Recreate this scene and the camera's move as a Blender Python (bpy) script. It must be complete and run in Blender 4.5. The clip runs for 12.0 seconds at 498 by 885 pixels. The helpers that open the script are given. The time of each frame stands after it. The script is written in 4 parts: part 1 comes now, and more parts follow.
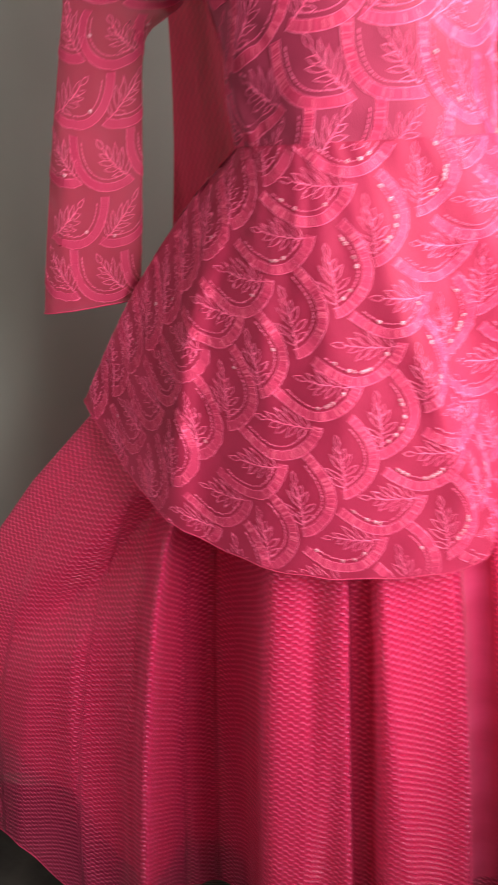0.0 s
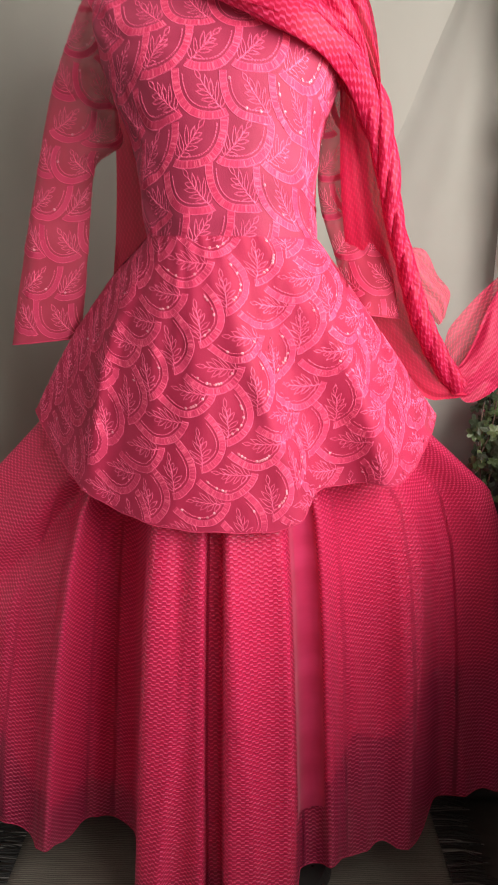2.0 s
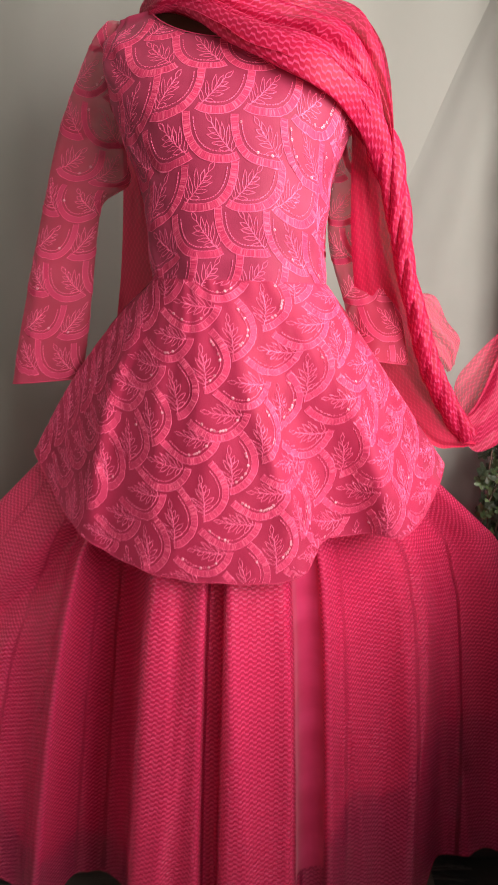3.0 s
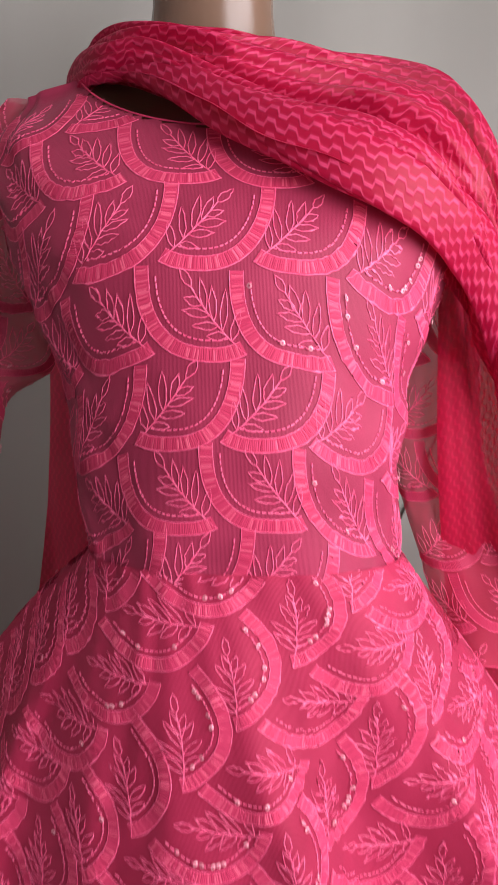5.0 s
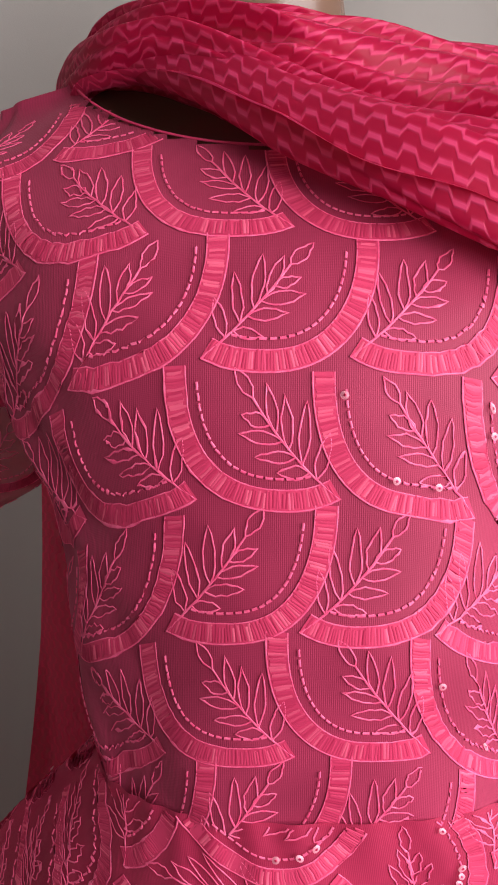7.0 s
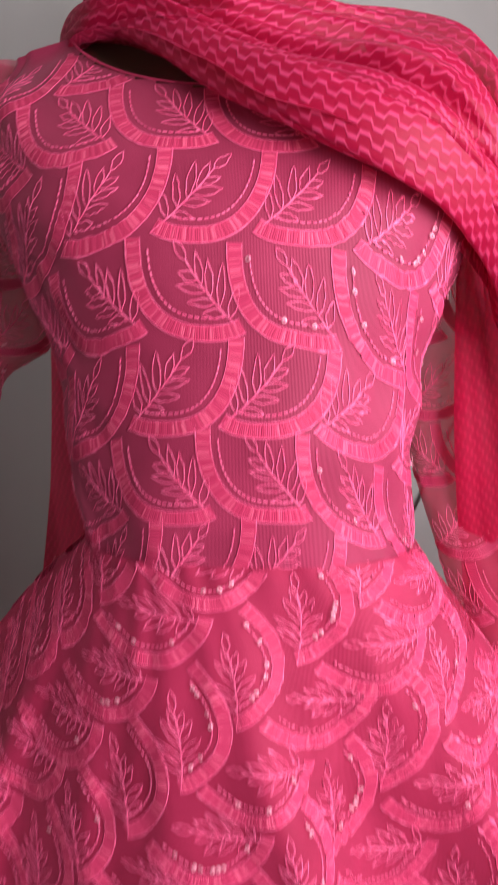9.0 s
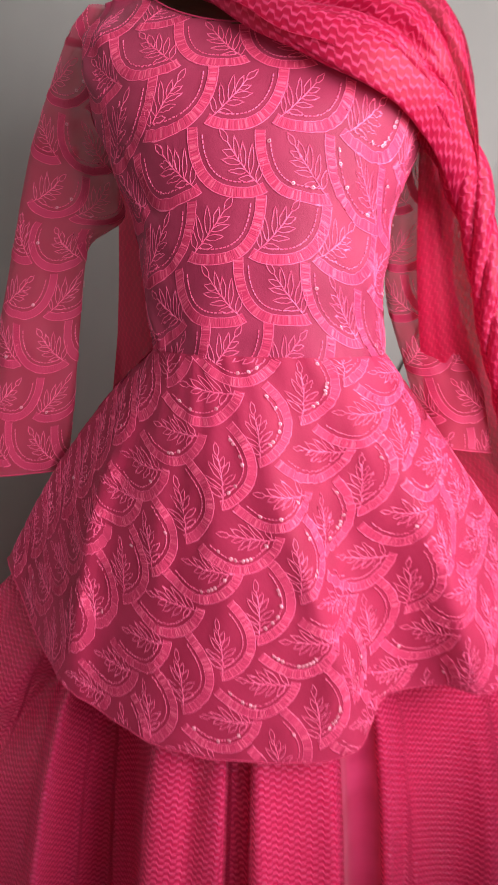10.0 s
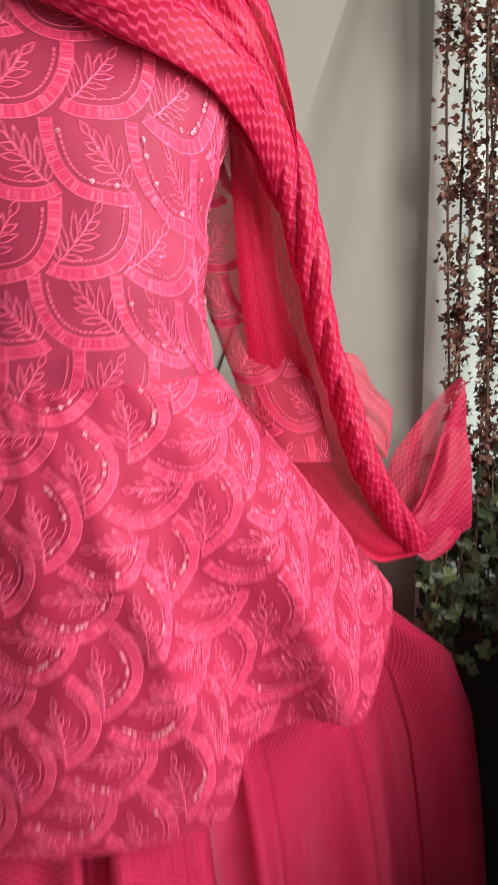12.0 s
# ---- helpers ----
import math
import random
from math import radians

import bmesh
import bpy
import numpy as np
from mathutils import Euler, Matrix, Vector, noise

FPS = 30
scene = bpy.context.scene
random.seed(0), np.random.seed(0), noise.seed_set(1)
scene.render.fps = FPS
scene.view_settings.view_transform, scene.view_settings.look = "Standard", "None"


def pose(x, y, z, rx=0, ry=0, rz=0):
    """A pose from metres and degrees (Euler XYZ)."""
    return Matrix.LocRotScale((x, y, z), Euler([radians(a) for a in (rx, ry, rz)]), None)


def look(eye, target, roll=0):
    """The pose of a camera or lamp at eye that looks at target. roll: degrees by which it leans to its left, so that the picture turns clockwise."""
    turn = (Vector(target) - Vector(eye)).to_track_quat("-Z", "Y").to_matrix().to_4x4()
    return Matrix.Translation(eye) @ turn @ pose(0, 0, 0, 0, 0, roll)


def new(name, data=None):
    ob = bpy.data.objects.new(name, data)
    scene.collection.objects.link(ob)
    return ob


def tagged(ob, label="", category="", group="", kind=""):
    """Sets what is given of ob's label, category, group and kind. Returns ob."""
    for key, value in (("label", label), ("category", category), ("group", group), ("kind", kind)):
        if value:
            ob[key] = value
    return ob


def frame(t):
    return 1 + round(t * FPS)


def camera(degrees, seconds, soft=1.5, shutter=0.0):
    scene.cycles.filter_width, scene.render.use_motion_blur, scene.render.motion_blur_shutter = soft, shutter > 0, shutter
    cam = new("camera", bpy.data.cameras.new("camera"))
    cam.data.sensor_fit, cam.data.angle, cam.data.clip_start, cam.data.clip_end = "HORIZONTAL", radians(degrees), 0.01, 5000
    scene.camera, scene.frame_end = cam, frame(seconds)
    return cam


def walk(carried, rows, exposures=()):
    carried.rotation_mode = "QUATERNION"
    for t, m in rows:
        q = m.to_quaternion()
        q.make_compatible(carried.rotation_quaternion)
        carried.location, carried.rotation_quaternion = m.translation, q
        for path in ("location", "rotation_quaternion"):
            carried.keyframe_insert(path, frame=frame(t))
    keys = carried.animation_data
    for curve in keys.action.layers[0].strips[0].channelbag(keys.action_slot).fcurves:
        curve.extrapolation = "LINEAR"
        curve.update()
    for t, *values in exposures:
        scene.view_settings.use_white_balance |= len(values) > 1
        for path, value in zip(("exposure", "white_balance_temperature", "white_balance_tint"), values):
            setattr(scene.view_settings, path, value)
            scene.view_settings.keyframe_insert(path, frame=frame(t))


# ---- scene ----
cam = camera(33.1, 12.0, shutter=0.5, soft=1.65)
METRES, EYE, TILT, LEAN, TURN = 2.65, 1.086, -20.0, 3.0, 0.0
ROWS = [
    (0.0, 0.0, 0.0, 0.0, -0.0, 0.0, -0.0),
    (0.5, 0.0324, -0.0528, -0.018, -0.72, 2.52, -0.07),
    (1.0, 0.0559, -0.0989, -0.0418, -0.78, 4.26, -0.54),
    (1.5, 0.0608, -0.1226, -0.0565, -0.92, 5.92, -1.77),
    (2.0, 0.0583, -0.1419, -0.0681, -0.84, 8.13, -3.62),
    (2.5, 0.0558, -0.1514, -0.0717, -0.73, 9.63, -4.57),
    (3.0, 0.0539, -0.1317, -0.0547, -1.16, 9.92, -4.7),
    (3.5, 0.0369, -0.075, -0.0168, -2.93, 10.28, -4.14),
    (5.5, 0.0391, 0.0801, 0.0959, -1.38, 15.54, -3.6),
    (6.0, 0.0377, 0.1031, 0.11, -1.04, 15.09, -3.39),
    (6.5, 0.0212, 0.1205, 0.1272, -1.71, 15.96, -2.83),
    (8.5, 0.0388, 0.0948, 0.1031, -0.85, 15.18, -3.39),
    (9.0, 0.045, 0.0665, 0.0854, -0.21, 12.91, -4.25),
    (9.5, 0.0413, 0.0247, 0.0465, 0.4, 10.15, -4.57),
    (10.0, 0.0487, -0.0253, 0.0185, 0.88, 9.32, -4.71),
    (10.5, 0.0654, -0.0746, -0.0064, 1.45, 9.71, -5.4),
    (11.0, 0.0737, -0.1155, -0.0303, 0.47, 9.33, -4.99),
    (11.5, 0.0642, -0.0738, -0.0043, -3.84, 7.9, -2.37),
    (12.0, 0.0422, 0.0147, 0.0471, -11.36, 7.53, 2.97),
]
walk(cam, [(t, pose(0, 0, EYE, TILT, LEAN, TURN) @ pose(METRES * x, METRES * y, METRES * z, 90 + pitch, roll, yaw)) for t, x, y, z, yaw, pitch, roll in ROWS],
     exposures=((0.0, 0.13, 6500, 10), (1.5, -0.06, 6950, 10), (2.5, -0.12, 6850, 10), (3.5, -0.21, 6750, 10), (5.5, -0.64, 6300, 20), (6.5, -0.64, 6600, 21), (8.5, -0.64, 6150, 23), (9.5, -0.43, 6250, 20), (10.5, -0.21, 6250, 12), (11.5, -0.18, 6500, 10), (12.0, -0.45, 6900, 10)))


# ---- world and light ----
world = bpy.data.worlds.new("room_sky")
scene.world = world
world.use_nodes = True
wn = world.node_tree.nodes
sky = wn.new("ShaderNodeTexSky")
sky.sky_type, sky.sun_disc = "NISHITA", False
sky.sun_elevation, sky.sun_rotation = radians(40), radians(160)
world.node_tree.links.new(sky.outputs[0], wn["Background"].inputs[0])
wn["Background"].inputs[1].default_value = 0.12

WALL_EAST, WIN_Y, WIN_Z, WIN_W, WIN_H = 0.95, -0.17, 1.40, 1.64, 1.02
lamp = new("window_light", bpy.data.lights.new("window_light", "AREA"))
lamp.data.shape, lamp.data.size, lamp.data.size_y = "RECTANGLE", WIN_W, WIN_H
lamp.data.energy, lamp.data.color = 79.0, (1.0, 0.98, 0.96)
lamp.matrix_world = look((WALL_EAST + 0.04, WIN_Y, WIN_Z), (0.0, WIN_Y + 0.15, WIN_Z - 0.15))

back_lamp = new("back_window_light", bpy.data.lights.new("back_window_light", "AREA"))
back_lamp.data.shape, back_lamp.data.size, back_lamp.data.size_y = "RECTANGLE", 0.25, 1.46
back_lamp.data.energy, back_lamp.data.color = 5.0, (0.94, 1.0, 0.98)
back_lamp.matrix_world = look((0.792, 1.40, 1.46), (0.792, 0.4, 1.46))

# ---- materials ----
def material(name, color, rough=0.6, metal=0.0, sheen=0.0):
    m = bpy.data.materials.new(name)
    m.use_nodes = True
    p = m.node_tree.nodes["Principled BSDF"]
    p.inputs["Base Color"].default_value = (*color, 1)
    p.inputs["Roughness"].default_value = rough
    p.inputs["Metallic"].default_value = metal
    p.inputs["Sheen Weight"].default_value = sheen
    return m, m.node_tree, p


def ramp(tree, fac, stops):
    r = tree.nodes.new("ShaderNodeValToRGB")
    while len(r.color_ramp.elements) < len(stops):
        r.color_ramp.elements.new(0.5)
    for e, (at, c) in zip(r.color_ramp.elements, stops):
        e.position, e.color = at, (*c, 1)
    tree.links.new(fac, r.inputs[0])
    return r.outputs[0]


def mapped(tree, kind="Object", scale=(1, 1, 1), spin=(0, 0, 0)):
    c = tree.nodes.new("ShaderNodeTexCoord")
    m = tree.nodes.new("ShaderNodeMapping")
    m.inputs["Scale"].default_value = scale
    m.inputs["Rotation"].default_value = spin
    tree.links.new(c.outputs[kind], m.inputs[0])
    return m.outputs[0]


def noise_fac(tree, vec, scale, detail=3.0, rough=0.55):
    n = tree.nodes.new("ShaderNodeTexNoise")
    n.inputs["Scale"].default_value, n.inputs["Detail"].default_value = scale, detail
    n.inputs["Roughness"].default_value = rough
    tree.links.new(vec, n.inputs["Vector"])
    return n.outputs[0]


def calc(tree, op, a, b):
    n = tree.nodes.new("ShaderNodeMath")
    n.operation = op
    for sock, v in zip(n.inputs, (a, b)):
        if isinstance(v, (int, float)):
            sock.default_value = v
        else:
            tree.links.new(v, sock)
    return n.outputs[0]


def mixed(tree, fac, a, b):
    n = tree.nodes.new("ShaderNodeMix")
    n.data_type = "RGBA"
    for sock, v in zip((n.inputs[0], n.inputs[6], n.inputs[7]), (fac, a, b)):
        if isinstance(v, tuple):
            sock.default_value = (*v, 1)
        elif isinstance(v, (int, float)):
            sock.default_value = v
        else:
            tree.links.new(v, sock)
    return n.outputs[2]


def bumped(tree, p, height, strength, distance):
    b = tree.nodes.new("ShaderNodeBump")
    b.inputs["Strength"].default_value, b.inputs["Distance"].default_value = strength, distance
    tree.links.new(height, b.inputs["Height"])
    tree.links.new(b.outputs[0], p.inputs["Normal"])
    return b.outputs[0]


def sheer(tree, p, cover, glow_color, glow=0.25):
    """Cloth that lets some light and view through: cover is the share of it that is thread."""
    out = tree.nodes["Material Output"]
    tl = tree.nodes.new("ShaderNodeBsdfTranslucent")
    if isinstance(glow_color, tuple):
        tl.inputs[0].default_value = (*glow_color, 1)
    else:
        tree.links.new(glow_color, tl.inputs[0])
    m1 = tree.nodes.new("ShaderNodeMixShader")
    m1.inputs[0].default_value = glow
    tree.links.new(p.outputs[0], m1.inputs[1])
    tree.links.new(tl.outputs[0], m1.inputs[2])
    tr = tree.nodes.new("ShaderNodeBsdfTransparent")
    m2 = tree.nodes.new("ShaderNodeMixShader")
    if isinstance(cover, (int, float)):
        m2.inputs[0].default_value = cover
    else:
        tree.links.new(cover, m2.inputs[0])
    tree.links.new(tr.outputs[0], m2.inputs[1])
    tree.links.new(m1.outputs[0], m2.inputs[2])
    tree.links.new(m2.outputs[0], out.inputs[0])


def brick_cloth(name, bright, deep, cover_line, cover_gap, glow=0.22, relief=0.6, cell=(0.0095, 0.0072), gloss=(0.36, 0.5), contrast=1.0):
    """Organza woven with stepped lines that zigzag like brick joints; its UV map is in metres."""
    m, t, p = material(name, bright, gloss[0], 0, 0.05)
    p.inputs["Sheen Tint"].default_value = (1, 0.25, 0.5, 1)
    p.inputs["Specular IOR Level"].default_value = gloss[1]
    uv = mapped(t, "UV")
    warp = t.nodes.new("ShaderNodeTexNoise")
    warp.inputs["Scale"].default_value = 45
    t.links.new(uv, warp.inputs["Vector"])
    add = t.nodes.new("ShaderNodeMixRGB")
    add.blend_type = "LINEAR_LIGHT"
    add.inputs[0].default_value = 0.0012
    t.links.new(uv, add.inputs[1])
    t.links.new(warp.outputs["Color"], add.inputs[2])
    split = t.nodes.new("ShaderNodeSeparateXYZ")
    t.links.new(add.outputs[0], split.inputs[0])
    col = calc(t, "DIVIDE", split.outputs[0], cell[0])
    stair = ramp(t, calc(t, "PINGPONG", col, 1.0), [(0.36, (0, 0, 0)), (0.64, (1, 1, 1))])
    run = ramp(t, calc(t, "ABSOLUTE", calc(t, "SUBTRACT", calc(t, "PINGPONG", col, 1.0), 0.5), 0), [(0.05, (0.85, 0.85, 0.85)), (0.14, (1, 1, 1))])
    stair = calc(t, "MULTIPLY", stair, 0.5)
    step = calc(t, "FRACT", calc(t, "ADD", calc(t, "DIVIDE", split.outputs[1], cell[1]), stair), 0)
    dash = ramp(t, step, [(0.0, (0.3, 0.3, 0.3)), (0.09, (1, 1, 1)), (0.26, (0.95, 0.95, 0.95)), (0.38, (0.15, 0.15, 0.15)), (0.5, (0, 0, 0)), (0.92, (0, 0, 0)), (1.0, (0.3, 0.3, 0.3))])
    dash = calc(t, "MULTIPLY", dash, run)
    patch = ramp(t, noise_fac(t, uv, 60, 3), [(0.36, (0.6, 0.6, 0.6)), (0.64, (1, 1, 1))])
    line = calc(t, "MULTIPLY", calc(t, "MULTIPLY", dash, patch), contrast)
    big = noise_fac(t, uv, 7, 3)
    tone = mixed(t, line, deep, bright)
    tone = mixed(t, calc(t, "MULTIPLY", big, 0.3), tone, deep)
    t.links.new(tone, p.inputs["Base Color"])
    bumped(t, p, dash, relief, 0.0016)
    gap = calc(t, "MULTIPLY", dash, cover_line - cover_gap)
    sheer(t, p, calc(t, "ADD", gap, cover_gap), bright, glow)
    return m


def net_cloth(name, light, deep, cover, glow=0.15, fuzz=0.2):
    """Fine net with upright ribs over a lining; its UV map is in metres."""
    m, t, p = material(name, light, 0.6, 0, fuzz)
    p.inputs["Sheen Tint"].default_value = (1, 0.5, 0.6, 1)
    p.inputs["Specular IOR Level"].default_value = 0.25
    uv = mapped(t, "UV")
    w = t.nodes.new("ShaderNodeTexWave")
    w.inputs["Scale"].default_value, w.inputs["Distortion"].default_value = 340, 1.2
    t.links.new(uv, w.inputs["Vector"])
    w2 = t.nodes.new("ShaderNodeTexWave")
    w2.bands_direction = "Y"
    w2.inputs["Scale"].default_value, w2.inputs["Distortion"].default_value = 380, 0.8
    t.links.new(uv, w2.inputs["Vector"])
    weave = calc(t, "ADD", calc(t, "MULTIPLY", w.outputs["Fac"], 0.75), calc(t, "MULTIPLY", w2.outputs["Fac"], 0.25))
    # broad paler patches put the net's hazy highlights into the base colour
    big = noise_fac(t, uv, 9, 3)
    fac = calc(t, "ADD", calc(t, "ADD", calc(t, "MULTIPLY", weave, 0.24), 0.18), calc(t, "MULTIPLY", calc(t, "SUBTRACT", big, 0.4), 1.1))
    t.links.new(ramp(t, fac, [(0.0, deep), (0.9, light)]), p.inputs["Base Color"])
    bumped(t, p, weave, 0.2, 0.0005)
    if cover < 1:
        sheer(t, p, cover, light, glow)
    return m


PINK = (0.86, 0.07, 0.179)
skirt_cloth = brick_cloth("brick_organza", (1.0, 0.125, 0.33), (0.66, 0.016, 0.100), 0.90, 0.56, 0.22, 1.0, (0.0068, 0.0078), (0.33, 0.7))
scarf_cloth = brick_cloth("scarf_organza", (0.82, 0.068, 0.20), (0.42, 0.002, 0.042), 0.985, 0.93, 0.3, 0.3, (0.0080, 0.0088), (0.5, 0.3))
scarf_sheer = brick_cloth("scarf_single_layer", (0.90, 0.075, 0.21), (0.72, 0.02, 0.09), 0.92, 0.55, 0.4, 0.2, (0.0070, 0.0072), (0.5, 0.3))
scarf_double = brick_cloth("scarf_doubled", (0.82, 0.030, 0.125), (0.60, 0.010, 0.065), 0.98, 0.90, 0.3, 0.15, (0.0066, 0.0066), (0.6, 0.2), 0.6)
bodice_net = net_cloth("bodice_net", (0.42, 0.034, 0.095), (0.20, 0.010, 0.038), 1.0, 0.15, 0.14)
peplum_net = net_cloth("peplum_net", (0.64, 0.038, 0.122), (0.29, 0.009, 0.043), 0.82)
sleeve_net = net_cloth("sleeve_net", (0.68, 0.062, 0.145), (0.46, 0.028, 0.072), 0.62)

thread, tt, tp = material("pink_thread", PINK, 0.6, 0, 0.06)
tp.inputs["Specular IOR Level"].default_value = 0.2
tp.inputs["Sheen Tint"].default_value = (1, 0.35, 0.55, 1)
isl = tt.nodes.new("ShaderNodeNewGeometry")
stitch = ramp(tt, isl.outputs["Random Per Island"], [(0.0, (0.44, 0.023, 0.078)), (0.7, (0.62, 0.049, 0.130)), (1.0, (0.82, 0.130, 0.228))])
dull = calc(tt, "MULTIPLY", ramp(tt, noise_fac(tt, mapped(tt), 26, 3), [(0.38, (0, 0, 0)), (0.62, (1, 1, 1))]), 0.35)
tt.links.new(mixed(tt, dull, stitch, (0.44, 0.022, 0.082)), tp.inputs["Base Color"])

line_thread, ltt, ltp = material("fine_thread", (0.96, 0.13, 0.273), 0.5)
ltp.inputs["Specular IOR Level"].default_value = 0.3
ltt.links.new(ramp(ltt, noise_fac(ltt, mapped(ltt), 220, 2), [(0.35, (0.78, 0.072, 0.19)), (0.65, (0.92, 0.145, 0.30))]), ltp.inputs["Base Color"])

soft_thread, stt, stp = material("pale_thread", (0.72, 0.06, 0.165), 0.5)
stp.inputs["Specular IOR Level"].default_value = 0.25
sheer(stt, stp, 0.70, (0.84, 0.09, 0.20), 0.2)

lining, lt, lp = material("satin_lining", (0.62, 0.02, 0.066), 0.42, 0, 0.2)
lt.links.new(ramp(lt, noise_fac(lt, mapped(lt), 5, 4), [(0.3, (0.70, 0.018, 0.092)), (0.7, (0.88, 0.034, 0.140))]), lp.inputs["Base Color"])

inset_satin, ist, isp = material("smooth_organza", (0.9, 0.08, 0.24), 0.4, 0, 0.2)
ist.links.new(ramp(ist, noise_fac(ist, mapped(ist, "Object", (1, 1, 3)), 9, 4), [(0.3, (0.50, 0.020, 0.092)), (0.7, (0.68, 0.046, 0.158))]), isp.inputs["Base Color"])
sheer(ist, isp, 0.9, (0.9, 0.08, 0.24), 0.25)

sequin_mat, sqt, sp = material("clear_sequin", (0.95, 0.42, 0.52), 0.32, 0.1)
sheer(sqt, sp, 0.75, (0.95, 0.4, 0.5), 0.2)
skin, skt, skp = material("mannequin_plastic", (0.30, 0.18, 0.12), 0.25)
skt.links.new(ramp(skt, noise_fac(skt, mapped(skt), 6, 3), [(0.3, (0.13, 0.078, 0.052)), (0.7, (0.17, 0.10, 0.068))]), skp.inputs["Base Color"])
black_metal, bmt, bmp = material("black_metal", (0.028, 0.026, 0.026), 0.45)
bmt.links.new(ramp(bmt, noise_fac(bmt, mapped(bmt), 40, 4), [(0.3, (0.25, 0.25, 0.25)), (0.7, (0.5, 0.5, 0.5))]), bmp.inputs["Roughness"])

curtain_mat, ct, cp = material("curtain_cotton", (0.66, 0.64, 0.59), 0.85, 0, 0.2)
ct.links.new(ramp(ct, noise_fac(ct, mapped(ct, "Object", (1, 1, 0.25)), 3.0, 4), [(0.3, (0.265, 0.257, 0.23)), (0.7, (0.33, 0.322, 0.298))]), cp.inputs["Base Color"])
bumped(ct, cp, noise_fac(ct, mapped(ct, "Object", (900, 900, 900)), 1.0, 2), 0.12, 0.0008)
# curtain cotton again, a little paler: the window's light put into its colour
lit_cotton, lct, lcp = material("lit_cotton", (0.5, 0.48, 0.45), 0.85, 0, 0.2)
lct.links.new(ramp(lct, noise_fac(lct, mapped(lct, "Object", (1, 1, 0.4)), 4.0, 4), [(0.3, (0.28, 0.272, 0.248)), (0.7, (0.345, 0.338, 0.316))]), lcp.inputs["Base Color"])
bumped(lct, lcp, noise_fac(lct, mapped(lct, "Object", (900, 900, 900)), 1.0, 2), 0.12, 0.0008)
sheer_white, sw, swp = material("voile_white", (0.93, 0.95, 0.94), 0.8)
bumped(sw, swp, noise_fac(sw, mapped(sw, "Object", (700, 700, 700)), 1.0, 2), 0.12, 0.0008)
sheer(sw, swp, 0.97, (0.9, 0.95, 0.93), 0.5)

wall_mat, wt, wp = material("wall_paint", (0.55, 0.53, 0.49), 0.8)
wt.links.new(ramp(wt, noise_fac(wt, mapped(wt), 2.5, 5), [(0.3, (0.42, 0.405, 0.375)), (0.7, (0.48, 0.465, 0.435))]), wp.inputs["Base Color"])
bumped(wt, wp, noise_fac(wt, mapped(wt), 160, 3), 0.15, 0.002)
ceil_mat, _, _ = material("ceiling_paint", (0.60, 0.59, 0.57), 0.85)
floor_mat, ft, fp = material("dark_floor", (0.03, 0.026, 0.022), 0.55)
ft.links.new(ramp(ft, noise_fac(ft, mapped(ft), 14, 6), [(0.35, (0.016, 0.014, 0.012)), (0.7, (0.05, 0.043, 0.036))]), fp.inputs["Base Color"])
bumped(ft, fp, noise_fac(ft, mapped(ft), 90, 4), 0.3, 0.002)

rug_mat, rt, rp = material("woven_rug", (0.2, 0.18, 0.15), 0.9)
ruv = mapped(rt, "Object")
rw = rt.nodes.new("ShaderNodeTexWave")
rw.bands_direction = "Y"
rw.inputs["Scale"].default_value, rw.inputs["Distortion"].default_value = 62, 2.5
rt.links.new(ruv, rw.inputs["Vector"])
rn = noise_fac(rt, mapped(rt, "Object", (12, 160, 1)), 1.0, 4)
rfac = calc(rt, "ADD", calc(rt, "MULTIPLY", rw.outputs["Fac"], 0.5), calc(rt, "MULTIPLY", rn, 0.6))
rt.links.new(ramp(rt, rfac, [(0.2, (0.045, 0.04, 0.035)), (0.9, (0.16, 0.145, 0.12))]), rp.inputs["Base Color"])
bumped(rt, rp, rfac, 0.6, 0.003)
fringe_mat, fgt, fgp = material("black_fringe", (0.02, 0.02, 0.021), 0.7)
fgo = fgt.nodes.new("ShaderNodeNewGeometry")
fgt.links.new(ramp(fgt, fgo.outputs["Random Per Island"], [(0.0, (0.008, 0.008, 0.009)), (0.75, (0.02, 0.02, 0.021)), (1.0, (0.2, 0.19, 0.18))]), fgp.inputs["Base Color"])


def leaf_material(name, stops):
    m, t, p = material(name, stops[0][1], 0.45)
    g = t.nodes.new("ShaderNodeNewGeometry")
    o = t.nodes.new("ShaderNodeObjectInfo")
    f = calc(t, "FRACT", calc(t, "ADD", g.outputs["Random Per Island"], o.outputs["Random"]), 0)
    n = noise_fac(t, mapped(t), 60, 3)
    f = calc(t, "ADD", calc(t, "MULTIPLY", f, 0.8), calc(t, "MULTIPLY", n, 0.2))
    t.links.new(ramp(t, f, stops), p.inputs["Base Color"])
    return m


dry_leaf = leaf_material("dry_vine_leaf", [(0.1, (0.038, 0.021, 0.018)), (0.45, (0.13, 0.036, 0.030)), (0.75, (0.16, 0.078, 0.055)), (0.97, (0.33, 0.25, 0.18))])
ivy_leaf = leaf_material("ivy_leaf", [(0.1, (0.014, 0.018, 0.010)), (0.5, (0.03, 0.045, 0.018)), (0.8, (0.055, 0.085, 0.03)), (0.97, (0.14, 0.18, 0.07))])
stem_mat, _, _ = material("vine_stem", (0.09, 0.05, 0.035), 0.7)

